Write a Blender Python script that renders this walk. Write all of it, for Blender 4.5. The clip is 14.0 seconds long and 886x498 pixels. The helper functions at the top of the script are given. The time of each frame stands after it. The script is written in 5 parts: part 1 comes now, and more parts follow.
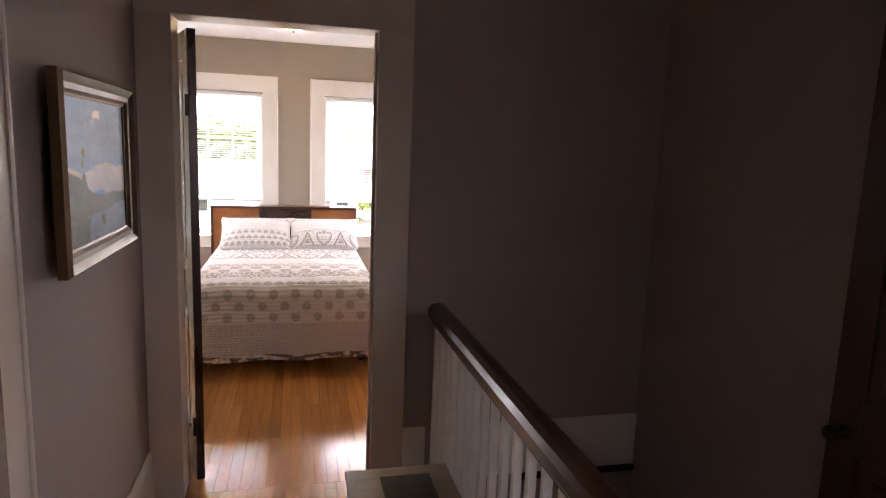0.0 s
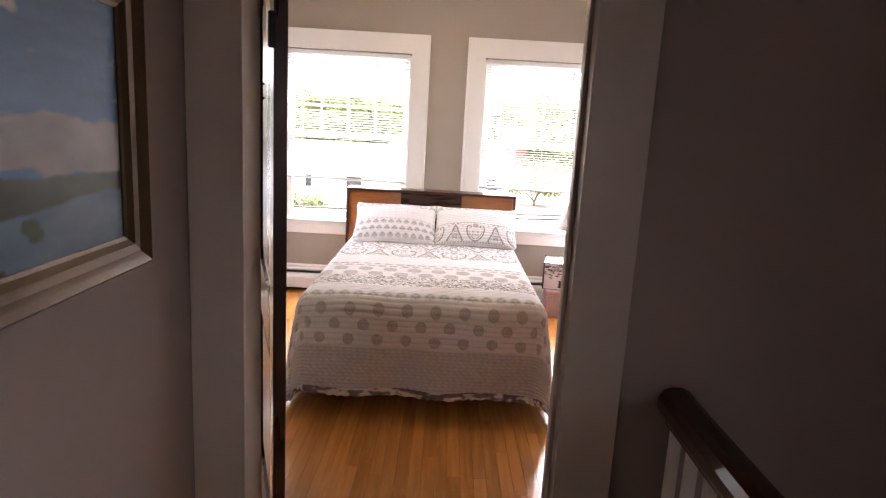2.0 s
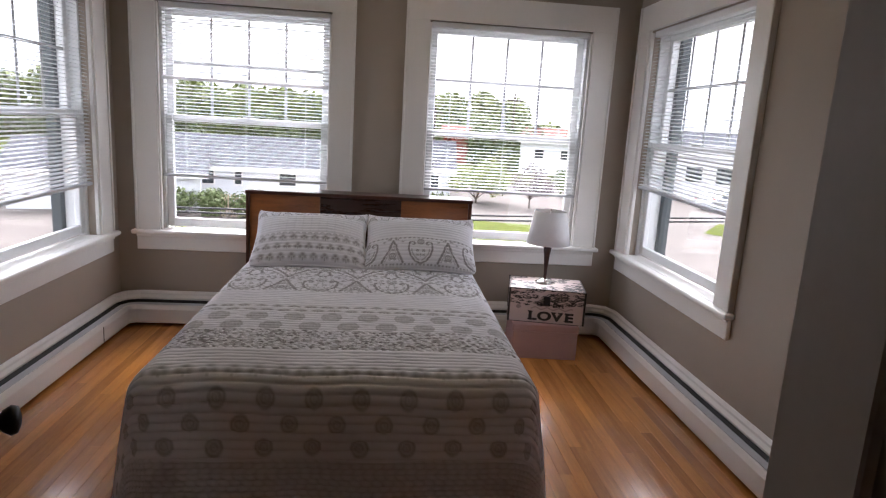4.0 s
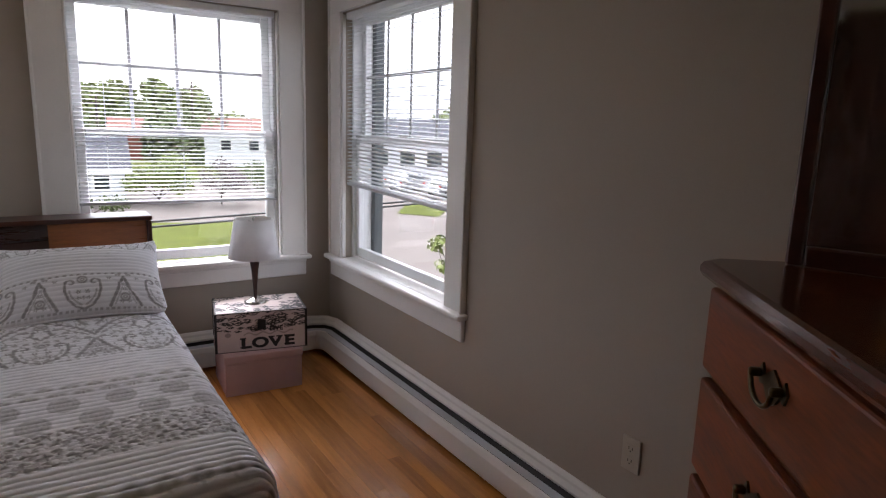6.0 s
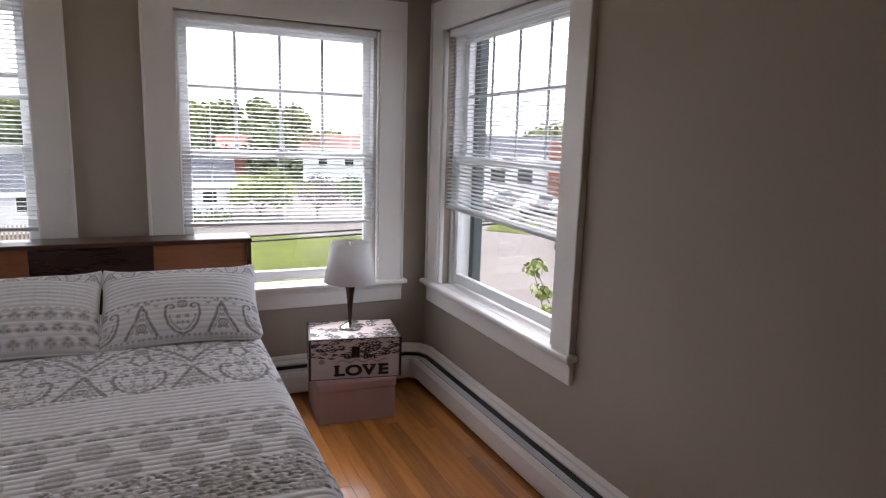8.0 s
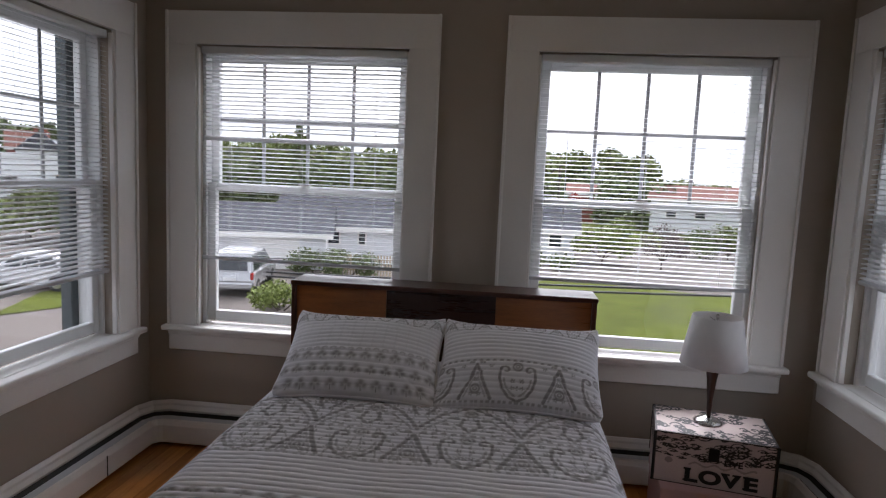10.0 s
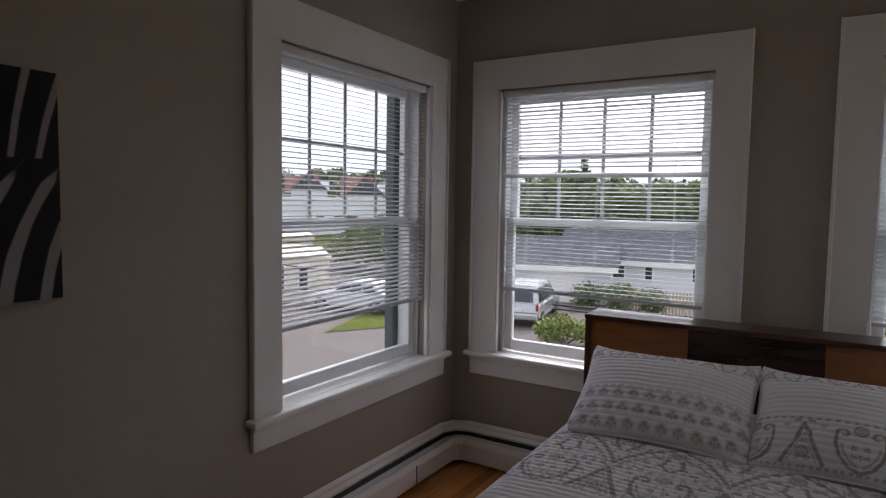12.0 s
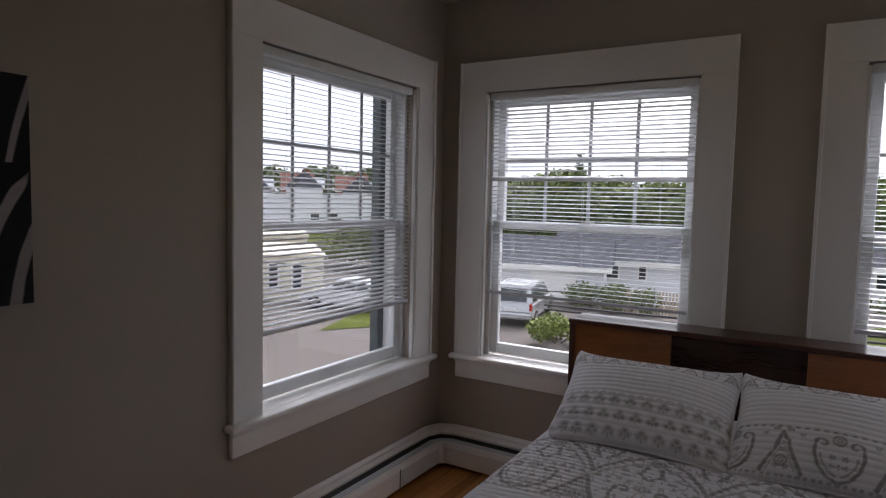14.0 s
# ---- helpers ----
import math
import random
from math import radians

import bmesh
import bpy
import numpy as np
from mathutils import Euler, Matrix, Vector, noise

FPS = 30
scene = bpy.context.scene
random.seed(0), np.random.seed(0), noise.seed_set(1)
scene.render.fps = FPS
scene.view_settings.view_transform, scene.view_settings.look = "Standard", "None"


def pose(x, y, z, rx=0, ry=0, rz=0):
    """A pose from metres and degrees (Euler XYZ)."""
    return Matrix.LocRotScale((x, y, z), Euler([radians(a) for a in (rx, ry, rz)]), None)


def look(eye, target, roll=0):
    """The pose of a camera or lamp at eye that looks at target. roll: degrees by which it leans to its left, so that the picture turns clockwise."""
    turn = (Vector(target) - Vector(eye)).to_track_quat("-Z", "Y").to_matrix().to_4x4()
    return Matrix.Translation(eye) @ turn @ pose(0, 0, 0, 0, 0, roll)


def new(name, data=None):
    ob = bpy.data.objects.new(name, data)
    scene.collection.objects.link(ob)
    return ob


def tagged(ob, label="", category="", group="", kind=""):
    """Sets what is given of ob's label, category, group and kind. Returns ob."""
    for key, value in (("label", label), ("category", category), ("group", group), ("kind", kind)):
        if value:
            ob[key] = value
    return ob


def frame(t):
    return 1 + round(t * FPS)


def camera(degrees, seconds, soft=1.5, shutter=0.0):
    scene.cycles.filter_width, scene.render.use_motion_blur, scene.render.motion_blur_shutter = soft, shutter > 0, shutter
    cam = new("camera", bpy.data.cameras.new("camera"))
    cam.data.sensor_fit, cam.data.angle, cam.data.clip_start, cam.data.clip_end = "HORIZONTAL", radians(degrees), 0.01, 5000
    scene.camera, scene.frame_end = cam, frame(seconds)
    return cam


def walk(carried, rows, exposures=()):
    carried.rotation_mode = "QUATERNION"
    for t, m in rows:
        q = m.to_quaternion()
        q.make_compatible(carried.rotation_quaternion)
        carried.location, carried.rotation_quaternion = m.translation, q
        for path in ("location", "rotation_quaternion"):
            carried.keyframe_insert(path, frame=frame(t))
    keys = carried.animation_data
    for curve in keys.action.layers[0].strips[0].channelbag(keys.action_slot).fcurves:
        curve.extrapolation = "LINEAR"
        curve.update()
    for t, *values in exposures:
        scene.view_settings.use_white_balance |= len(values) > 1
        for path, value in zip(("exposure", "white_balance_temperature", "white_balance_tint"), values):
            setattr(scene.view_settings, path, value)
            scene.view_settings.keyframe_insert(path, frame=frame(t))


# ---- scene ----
cam = camera(70.6, 14.0, 1.2)
PATH = [
    (0, (0.222, 3.207, 1.571), (0.682, 5.128, 1.26), 2.2),
    (0.5, (0.222, 3.427, 1.558), (0.405, 5.391, 1.227), 2.7),
    (1, (0.227, 3.695, 1.541), (0.324, 5.66, 1.181), 3.8),
    (1.5, (0.238, 4.032, 1.53), (0.354, 5.996, 1.171), 4.0),
    (2, (0.236, 4.431, 1.506), (0.241, 6.393, 1.118), 3.2),
    (2.2, (0.244, 4.58, 1.514), (0.223, 6.542, 1.127), 3.3),
    (4.3, (0.272, 5.839, 1.413), (0.591, 7.775, 1.027), 3.5),
    (4.5, (0.269, 5.934, 1.427), (0.704, 7.848, 1.043), 3.0),
    (5, (0.3, 6.094, 1.435), (0.865, 7.965, 1.01), 2.4),
    (5.5, (0.368, 6.172, 1.436), (1.126, 7.98, 1.04), 1.6),
    (6, (0.368, 6.176, 1.442), (1.437, 7.823, 1.062), 1.8),
    (6.5, (0.379, 6.173, 1.458), (1.607, 7.705, 1.078), 1.3),
    (7, (0.403, 6.207, 1.476), (1.575, 7.784, 1.103), 0.6),
    (7.2, (0.404, 6.228, 1.478), (1.503, 7.858, 1.109), 0.7),
    (9.3, (0.411, 6.722, 1.443), (0.663, 8.687, 1.171), 1.6),
    (9.5, (0.404, 6.754, 1.444), (0.514, 8.735, 1.192), 1.4),
    (10, (0.425, 6.824, 1.463), (0.218, 8.8, 1.238), 2.5),
    (10.5, (0.421, 6.837, 1.443), (-0.114, 8.751, 1.222), 1.8),
    (11, (0.397, 6.824, 1.443), (-0.372, 8.663, 1.271), 1.0),
    (11.5, (0.38, 6.821, 1.447), (-0.527, 8.597, 1.296), 0.8),
    (12, (0.369, 6.825, 1.458), (-0.678, 8.523, 1.314), 0.9),
    (12.5, (0.35, 6.812, 1.468), (-0.78, 8.456, 1.327), 1.4),
    (13, (0.35, 6.804, 1.466), (-0.804, 8.431, 1.323), 1.1),
    (13.5, (0.349, 6.807, 1.476), (-0.806, 8.433, 1.342), 1.1),
    (14, (0.403, 6.866, 1.482), (-0.631, 8.572, 1.333), 1.3),
]
EXPOSURES = [(0.0, 4.12, 6600, 22), (2.2, 4.05, 6550, 22), (4.3, 2.07, 5980, 18), (5.5, 1.88, 5950, 18), (6.5, 2.03, 6050, 19), (7.2, 2.18, 6050, 19), (9.3, 1.33, 5950, 17), (11.5, 0.95, 5980, 18), (14.0, 0.88, 5980, 18)]
walk(cam, [(t, look(eye, target, roll)) for t, eye, target, roll in PATH], EXPOSURES)


# ---- world and light ----
def make_world():
    w = bpy.data.worlds.new("overcast_sky")
    w.use_nodes = True
    nt = w.node_tree
    sky = nt.nodes.new("ShaderNodeTexSky")
    sky.sky_type = "NISHITA"
    sky.sun_disc = False
    sky.sun_elevation, sky.sun_rotation = radians(48), radians(0)
    sky.air_density, sky.dust_density, sky.ozone_density = 1.0, 7.0, 1.0
    hs = nt.nodes.new("ShaderNodeHueSaturation")
    hs.inputs["Saturation"].default_value = 0.22
    nt.links.new(sky.outputs[0], hs.inputs["Color"])
    bg = nt.nodes["Background"]
    cloud = nt.nodes.new("ShaderNodeMix")
    cloud.data_type, cloud.blend_type = "RGBA", "LIGHTEN"
    cloud.inputs[0].default_value = 1.0
    cloud.inputs[7].default_value = (4.6, 4.7, 4.8, 1)
    nt.links.new(hs.outputs[0], cloud.inputs[6])
    nt.links.new(cloud.outputs[2], bg.inputs[0])
    bg.inputs[1].default_value = 0.15
    scene.world = w


make_world()
sun_data = bpy.data.lights.new("sun", "SUN")
sun_data.energy, sun_data.angle, sun_data.color = 0.6, radians(40), (1.0, 0.96, 0.9)
sun = new("sun", sun_data)
sun.matrix_world = look((0, 40, 44), (0, 0, 0))

# ---- materials ----
_mats = {}


def mat(name, base, rough=0.6, var=0.12, scale=6.0, bump=0.05, fine=120.0, metal=0.0, stretch=(1, 1, 1), coat=0.0, alpha=1.0,
        attr="", ink=(0, 0, 0), transmission=0.0, rand=0.0, world_space=False, spec=0.5, emit=0.0, island=False):
    """A node material: base colour varied by coarse and fine noise, with fine bump; attr blends towards ink by a mesh attribute."""
    if name in _mats:
        return _mats[name]
    m = bpy.data.materials.new(name)
    m.use_nodes = True
    nt = m.node_tree
    N, L = nt.nodes, nt.links
    p = N["Principled BSDF"]
    src = N.new("ShaderNodeNewGeometry").outputs["Position"] if world_space else N.new("ShaderNodeTexCoord").outputs["Object"]
    if rand:
        info = N.new("ShaderNodeObjectInfo")
        geo = N.new("ShaderNodeNewGeometry")
        add = N.new("ShaderNodeVectorMath")
        add.operation = "ADD"
        sc = N.new("ShaderNodeVectorMath")
        sc.operation = "SCALE"
        sc.inputs[0].default_value = (37.0, 91.0, 53.0)
        rnd = geo.outputs["Random Per Island"] if island else info.outputs["Random"]
        L.new(rnd, sc.inputs["Scale"])
        L.new(src, add.inputs[0])
        L.new(sc.outputs[0], add.inputs[1])
        src = add.outputs[0]
    mp = N.new("ShaderNodeMapping")
    mp.inputs["Scale"].default_value = stretch
    L.new(src, mp.inputs["Vector"])
    n1, n2 = N.new("ShaderNodeTexNoise"), N.new("ShaderNodeTexNoise")
    n1.inputs["Scale"].default_value, n1.inputs["Detail"].default_value = scale, 4
    n2.inputs["Scale"].default_value, n2.inputs["Detail"].default_value = fine, 3
    for n in (n1, n2):
        L.new(mp.outputs[0], n.inputs["Vector"])
    mixf = N.new("ShaderNodeMath")
    mixf.operation = "MULTIPLY_ADD"
    mixf.inputs[1].default_value = 0.35
    L.new(n2.outputs["Fac"], mixf.inputs[0])
    m65 = N.new("ShaderNodeMath")
    m65.operation = "MULTIPLY"
    m65.inputs[1].default_value = 0.65
    L.new(n1.outputs["Fac"], m65.inputs[0])
    L.new(m65.outputs[0], mixf.inputs[2])
    fac = mixf.outputs[0]
    if rand:
        ra = N.new("ShaderNodeMath")
        ra.operation = "MULTIPLY_ADD"
        L.new(rnd, ra.inputs[0])
        ra.inputs[1].default_value = rand
        sub = N.new("ShaderNodeMath")
        sub.operation = "SUBTRACT"
        L.new(fac, sub.inputs[0])
        sub.inputs[1].default_value = rand / 2
        L.new(sub.outputs[0], ra.inputs[2])
        fac = ra.outputs[0]
    ramp = N.new("ShaderNodeValToRGB")
    b = Vector(base)
    lo, hi = b * (1 - var), b * (1 + var)
    ramp.color_ramp.elements[0].position, ramp.color_ramp.elements[1].position = 0.28, 0.72
    ramp.color_ramp.elements[0].color = (*lo, 1)
    ramp.color_ramp.elements[1].color = (*[min(c, 0.95) for c in hi], 1)
    L.new(fac, ramp.inputs[0])
    col = ramp.outputs[0]
    if attr:
        at = N.new("ShaderNodeAttribute")
        at.attribute_name = attr
        mx = N.new("ShaderNodeMix")
        mx.data_type = "RGBA"
        L.new(at.outputs["Fac"], mx.inputs[0])
        L.new(col, mx.inputs[6])
        mx.inputs[7].default_value = (*ink, 1)
        col = mx.outputs[2]
    L.new(col, p.inputs["Base Color"])
    rr = N.new("ShaderNodeMapRange")
    L.new(n1.outputs["Fac"], rr.inputs[0])
    rr.inputs[3].default_value, rr.inputs[4].default_value = max(rough - 0.08, 0.02), min(rough + 0.08, 1)
    L.new(rr.outputs[0], p.inputs["Roughness"])
    p.inputs["Metallic"].default_value = metal
    p.inputs["Coat Weight"].default_value = coat
    p.inputs["Coat Roughness"].default_value = 0.12
    p.inputs["Transmission Weight"].default_value = transmission
    p.inputs["Specular IOR Level"].default_value = spec
    if emit:
        L.new(col, p.inputs["Emission Color"])
        p.inputs["Emission Strength"].default_value = emit
    if bump:
        bm_ = N.new("ShaderNodeBump")
        bm_.inputs["Strength"].default_value = bump
        bm_.inputs["Distance"].default_value = 0.01
        L.new(fac if not rand else n2.outputs["Fac"], bm_.inputs["Height"])
        L.new(bm_.outputs[0], p.inputs["Normal"])
    _mats[name] = m
    return m


def rgb_attr_mat(name, rough, bump=0.1, spec=0.3, fine=200):
    m = mat(name, (0.5, 0.5, 0.5), rough, bump=bump, fine=fine, spec=spec)
    nt = m.node_tree
    at = nt.nodes.new("ShaderNodeAttribute")
    at.attribute_name = "paint"
    nt.links.new(at.outputs["Color"], nt.nodes["Principled BSDF"].inputs["Base Color"])
    return m


def glass_mat():
    m = bpy.data.materials.new("window_glass")
    m.use_nodes = True
    nt = m.node_tree
    nt.nodes.remove(nt.nodes["Principled BSDF"])
    tr, gl, mx = nt.nodes.new("ShaderNodeBsdfTransparent"), nt.nodes.new("ShaderNodeBsdfGlossy"), nt.nodes.new("ShaderNodeMixShader")
    tr.inputs[0].default_value = (0.975, 0.985, 0.98, 1)
    gl.inputs["Roughness"].default_value = 0.02
    lw = nt.nodes.new("ShaderNodeLayerWeight")
    pw, ma = nt.nodes.new("ShaderNodeMath"), nt.nodes.new("ShaderNodeMath")
    pw.operation, ma.operation = "POWER", "MULTIPLY_ADD"
    pw.inputs[1].default_value, ma.inputs[1].default_value, ma.inputs[2].default_value = 4.0, 0.5, 0.025
    nt.links.new(lw.outputs["Facing"], pw.inputs[0])
    nt.links.new(pw.outputs[0], ma.inputs[0])
    nt.links.new(ma.outputs[0], mx.inputs[0])
    nt.links.new(tr.outputs[0], mx.inputs[1])
    nt.links.new(gl.outputs[0], mx.inputs[2])
    nt.links.new(mx.outputs[0], nt.nodes["Material Output"].inputs[0])
    return m


M_WALL = mat("taupe_wall_paint", (0.385, 0.332, 0.277), 0.75, 0.05, 1.5, 0.06, 260, world_space=True)
M_HALL = mat("mauve_taupe_hall_paint", (0.36, 0.30, 0.275), 0.7, 0.06, 1.2, 0.06, 260, world_space=True)
M_CEIL = mat("white_ceiling_paint", (0.78, 0.77, 0.74), 0.85, 0.03, 2, 0.05, 200, world_space=True)
M_TRIM = mat("white_gloss_trim", (0.80, 0.78, 0.75), 0.38, 0.04, 3, 0.03, 90, world_space=True)
M_VINYL = mat("white_vinyl_sash", (0.78, 0.79, 0.79), 0.35, 0.03, 4, 0.01)
# grille bars: backlit shade put into a greyer base colour than the sash
M_MUNTIN = mat("backlit_grey_grille_bar", (0.42, 0.43, 0.44), 0.45, 0.04, 9, 0.0)
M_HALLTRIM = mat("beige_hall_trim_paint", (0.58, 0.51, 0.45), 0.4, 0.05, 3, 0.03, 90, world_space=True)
M_SLAT = mat("white_aluminium_slat", (0.75, 0.76, 0.77), 0.35, 0.03, 9, 0.0)
M_RAILBL = mat("grey_white_blind_rail", (0.55, 0.57, 0.6), 0.4, 0.04, 9, 0.0)
M_GLASS = glass_mat()
M_FLOOR = mat("honey_maple_strip", (0.50, 0.205, 0.048), 0.22, 0.26, 5, 0.03, 60, stretch=(9, 0.6, 9), rand=0.38, world_space=True, coat=0.3)
M_GAP = mat("dark_floor_joint", (0.05, 0.022, 0.008), 0.6, 0.2, 10, 0.0)
M_DARKWOOD = mat("dark_mahogany_stain", (0.045, 0.014, 0.008), 0.28, 0.45, 4, 0.04, 50, stretch=(1, 1, 0.15), coat=0.3)
M_RAILWOOD = mat("dark_red_rail_varnish", (0.06, 0.017, 0.009), 0.34, 0.4, 5, 0.03, 50, stretch=(1, 0.1, 1), coat=0.4)
M_HBWOOD = mat("orange_walnut_veneer", (0.26, 0.09, 0.024), 0.3, 0.4, 6, 0.03, 60, stretch=(0.6, 1, 6), coat=0.25)
M_HBDARK = mat("dark_walnut_veneer", (0.035, 0.013, 0.008), 0.28, 0.4, 6, 0.03, 60, stretch=(0.4, 1, 5), coat=0.2)
M_PINE = mat("red_brown_pine", (0.18, 0.042, 0.009), 0.42, 0.45, 5, 0.04, 40, stretch=(0.5, 3, 4), spec=0.3)
M_PINETOP = mat("red_brown_pine_top", (0.11, 0.026, 0.008), 0.2, 0.3, 5, 0.04, 40, stretch=(0.5, 4, 4), coat=0.5)
M_BRASS = mat("antique_brass", (0.10, 0.075, 0.04), 0.35, 0.4, 60, 0.05, 200, metal=1.0)
M_STEEL = mat("brushed_nickel", (0.5, 0.49, 0.47), 0.25, 0.1, 60, 0.02, 300, metal=1.0)
M_BLACK = mat("black_gap", (0.012, 0.011, 0.011), 0.7, 0.2, 10, 0.0)
M_BLACKMETAL = mat("black_iron", (0.02, 0.018, 0.018), 0.4, 0.2, 30, 0.02, metal=0.6)
M_MIRROR = mat("mirror_silver", (0.85, 0.86, 0.86), 0.02, 0.0, 2, 0.0, metal=1.0)
M_SHADE = mat("white_lamp_fabric", (0.8, 0.79, 0.8), 0.9, 0.04, 30, 0.15, 600)
M_PINK = mat("pale_pink_cardboard", (0.40, 0.25, 0.235), 0.7, 0.08, 8, 0.05, 200)
M_COVER = mat("white_quilted_cotton", (0.87, 0.865, 0.93), 0.92, 0.05, 5, 0.12, 500, attr="ink", ink=(0.22, 0.205, 0.215), spec=0.15)
M_TRUNK = mat("printed_trunk_paper", (0.50, 0.41, 0.385), 0.5, 0.14, 9, 0.03, 150, attr="ink", ink=(0.012, 0.010, 0.010))
M_ZEBRA = mat("striped_canvas_print", (0.014, 0.014, 0.019), 0.55, 0.5, 8, 0.05, 300, attr="ink", ink=(0.34, 0.31, 0.31), spec=0.15)
M_GOLD = mat("bronze_gilt_frame", (0.12, 0.07, 0.034), 0.38, 0.25, 12, 0.06, 160, metal=0.35)
M_PAINTING = rgb_attr_mat("oil_landscape_paint", 0.42, 0.08, 0.35, 90)
M_PLATE = mat("ivory_outlet_plastic", (0.45, 0.41, 0.345), 0.35, 0.03, 20, 0.0)
M_BOWL = mat("alabaster_glass_bowl", (0.80, 0.62, 0.30), 0.3, 0.2, 9, 0.0, emit=1.4)
M_BOXWOOD = mat("weathered_pale_box_wood", (0.32, 0.24, 0.17), 0.55, 0.35, 8, 0.08, 60, stretch=(1, 4, 1))
M_DARKPAPER = mat("dark_printed_inset", (0.05, 0.045, 0.04), 0.4, 0.6, 30, 0.02)
# outdoors
M_ASPHALT = mat("asphalt", (0.14, 0.122, 0.11), 0.95, 0.2, 0.35, 0.1, 20, world_space=True, spec=0.1)
M_GRASS = mat("lawn_grass", (0.072, 0.086, 0.013), 0.9, 0.4, 0.5, 0.3, 14, world_space=True, spec=0.05)
M_LEAF = mat("green_leaves", (0.155, 0.18, 0.065), 0.6, 0.25, 0.5, 0.0, 3, rand=0.5, island=True, world_space=True, spec=0.08)
M_LEAFBRIGHT = mat("bright_green_leaves", (0.17, 0.205, 0.06), 0.6, 0.3, 0.5, 0.0, 3, rand=0.8, island=True, world_space=True, spec=0.08)
M_LEAFDARK = mat("dark_green_leaves", (0.105, 0.13, 0.055), 0.6, 0.25, 0.5, 0.0, 3, rand=0.5, island=True, world_space=True, spec=0.08)
M_LEAFPURP = mat("purple_brown_leaves", (0.16, 0.13, 0.125), 0.7, 0.3, 0.5, 0.0, 3, rand=0.7, island=True, world_space=True, spec=0.08)
M_LEAFRED = mat("red_leaves", (0.22, 0.05, 0.035), 0.7, 0.3, 0.5, 0.0, 3, rand=0.7, island=True, world_space=True, spec=0.08)
M_BARK = mat("grey_brown_bark", (0.09, 0.07, 0.055), 0.9, 0.3, 8, 0.3, 40)
M_SIDING = mat("white_clapboard", (0.70, 0.70, 0.72), 0.6, 0.06, 0.4, 0.05, 8, stretch=(1, 1, 6))
M_CREAM = mat("cream_siding", (0.64, 0.59, 0.46), 0.7, 0.06, 0.4, 0.05, 8, stretch=(1, 1, 6))
M_ROOFGREY = mat("grey_asphalt_shingle", (0.075, 0.075, 0.088), 0.9, 0.15, 1.0, 0.1, 12, spec=0.05)
M_ROOFRED = mat("red_brown_shingle", (0.2, 0.10, 0.08), 0.9, 0.15, 1.0, 0.1, 12, spec=0.1)
M_BRICK = mat("red_brick", (0.22, 0.075, 0.05), 0.85, 0.25, 3, 0.1, 25)
M_WINDARK = mat("dark_far_window", (0.03, 0.035, 0.04), 0.1, 0.2, 2, 0.0)
M_FENCE = mat("tan_fence_wood", (0.42, 0.34, 0.24), 0.8, 0.15, 4, 0.05)
M_SILVER = mat("silver_car_paint", (0.45, 0.45, 0.46), 0.25, 0.05, 2, 0.0, metal=0.5, coat=0.6)
M_WHITECAR = mat("white_car_paint", (0.68, 0.68, 0.69), 0.25, 0.04, 2, 0.0, coat=0.6)
M_DARKCAR = mat("dark_grey_car_paint", (0.05, 0.05, 0.055), 0.22, 0.05, 2, 0.0, coat=0.6)
M_TYRE = mat("black_rubber", (0.018, 0.018, 0.018), 0.85, 0.2, 10, 0.0)
M_TAIL = mat("red_lens", (0.35, 0.02, 0.015), 0.2, 0.1, 10, 0.0)
M_EXTTRIM = mat("dark_grey_green_exterior_trim", (0.075, 0.09, 0.095), 0.6, 0.12, 5, 0.03)


# ---- mesh helpers ----
def finish(bm, name, material, smooth=False):
    me = bpy.data.meshes.new(name)
    bmesh.ops.recalc_face_normals(bm, faces=bm.faces)
    bm.to_mesh(me)
    bm.free()
    me.materials.append(material)
    if smooth:
        me.polygons.foreach_set("use_smooth", [True] * len(me.polygons))
    return me


def part(name, bm, material, parent=None, label="", smooth=False):
    ob = new(name, finish(bm, name, material, smooth))
    if parent:
        ob.parent = parent
    return tagged(ob, label)


def thing(name, m=None, label="", category="", group="", kind=""):
    ob = new(name)
    ob.empty_display_size = 0.1
    ob.matrix_basis = m or Matrix()
    return tagged(ob, label, category, group, kind)


def box(a, b, bev=0.0, bm=None, seg=1, m=None):
    """A box from corner a to corner b, with bevelled edges."""
    own = bmesh.new()
    r = bmesh.ops.create_cube(own, size=1)
    size, mid = [abs(b[i] - a[i]) for i in range(3)], [(a[i] + b[i]) / 2 for i in range(3)]
    bmesh.ops.scale(own, vec=size, verts=own.verts)
    bmesh.ops.translate(own, vec=mid, verts=own.verts)
    if bev:
        bmesh.ops.bevel(own, geom=list(own.edges), offset=min(bev, min(size) * 0.45), segments=seg, affect="EDGES", profile=0.5)
    if m:
        bmesh.ops.transform(own, matrix=m, verts=own.verts)
    if bm is None:
        return own
    merge(bm, own)
    return bm


def merge(bm, own):
    vs = [bm.verts.new(v.co) for v in own.verts]
    own.verts.index_update()
    for f in own.faces:
        bm.faces.new([vs[v.index] for v in f.verts])
    own.free()


def lathe(profile, n=24, bm=None, m=None):
    """Turns (radius, z) pairs round the z axis."""
    own = bmesh.new()
    rings = []
    for r, z in profile:
        rings.append([own.verts.new((r * math.cos(2 * math.pi * k / n), r * math.sin(2 * math.pi * k / n), z)) for k in range(n)])
    for a, b in zip(rings, rings[1:]):
        for k in range(n):
            own.faces.new((a[k], a[(k + 1) % n], b[(k + 1) % n], b[k]))
    own.faces.new(rings[0][::-1])
    own.faces.new(rings[-1])
    if m:
        bmesh.ops.transform(own, matrix=m, verts=own.verts)
    if bm is None:
        return own
    merge(bm, own)
    return bm


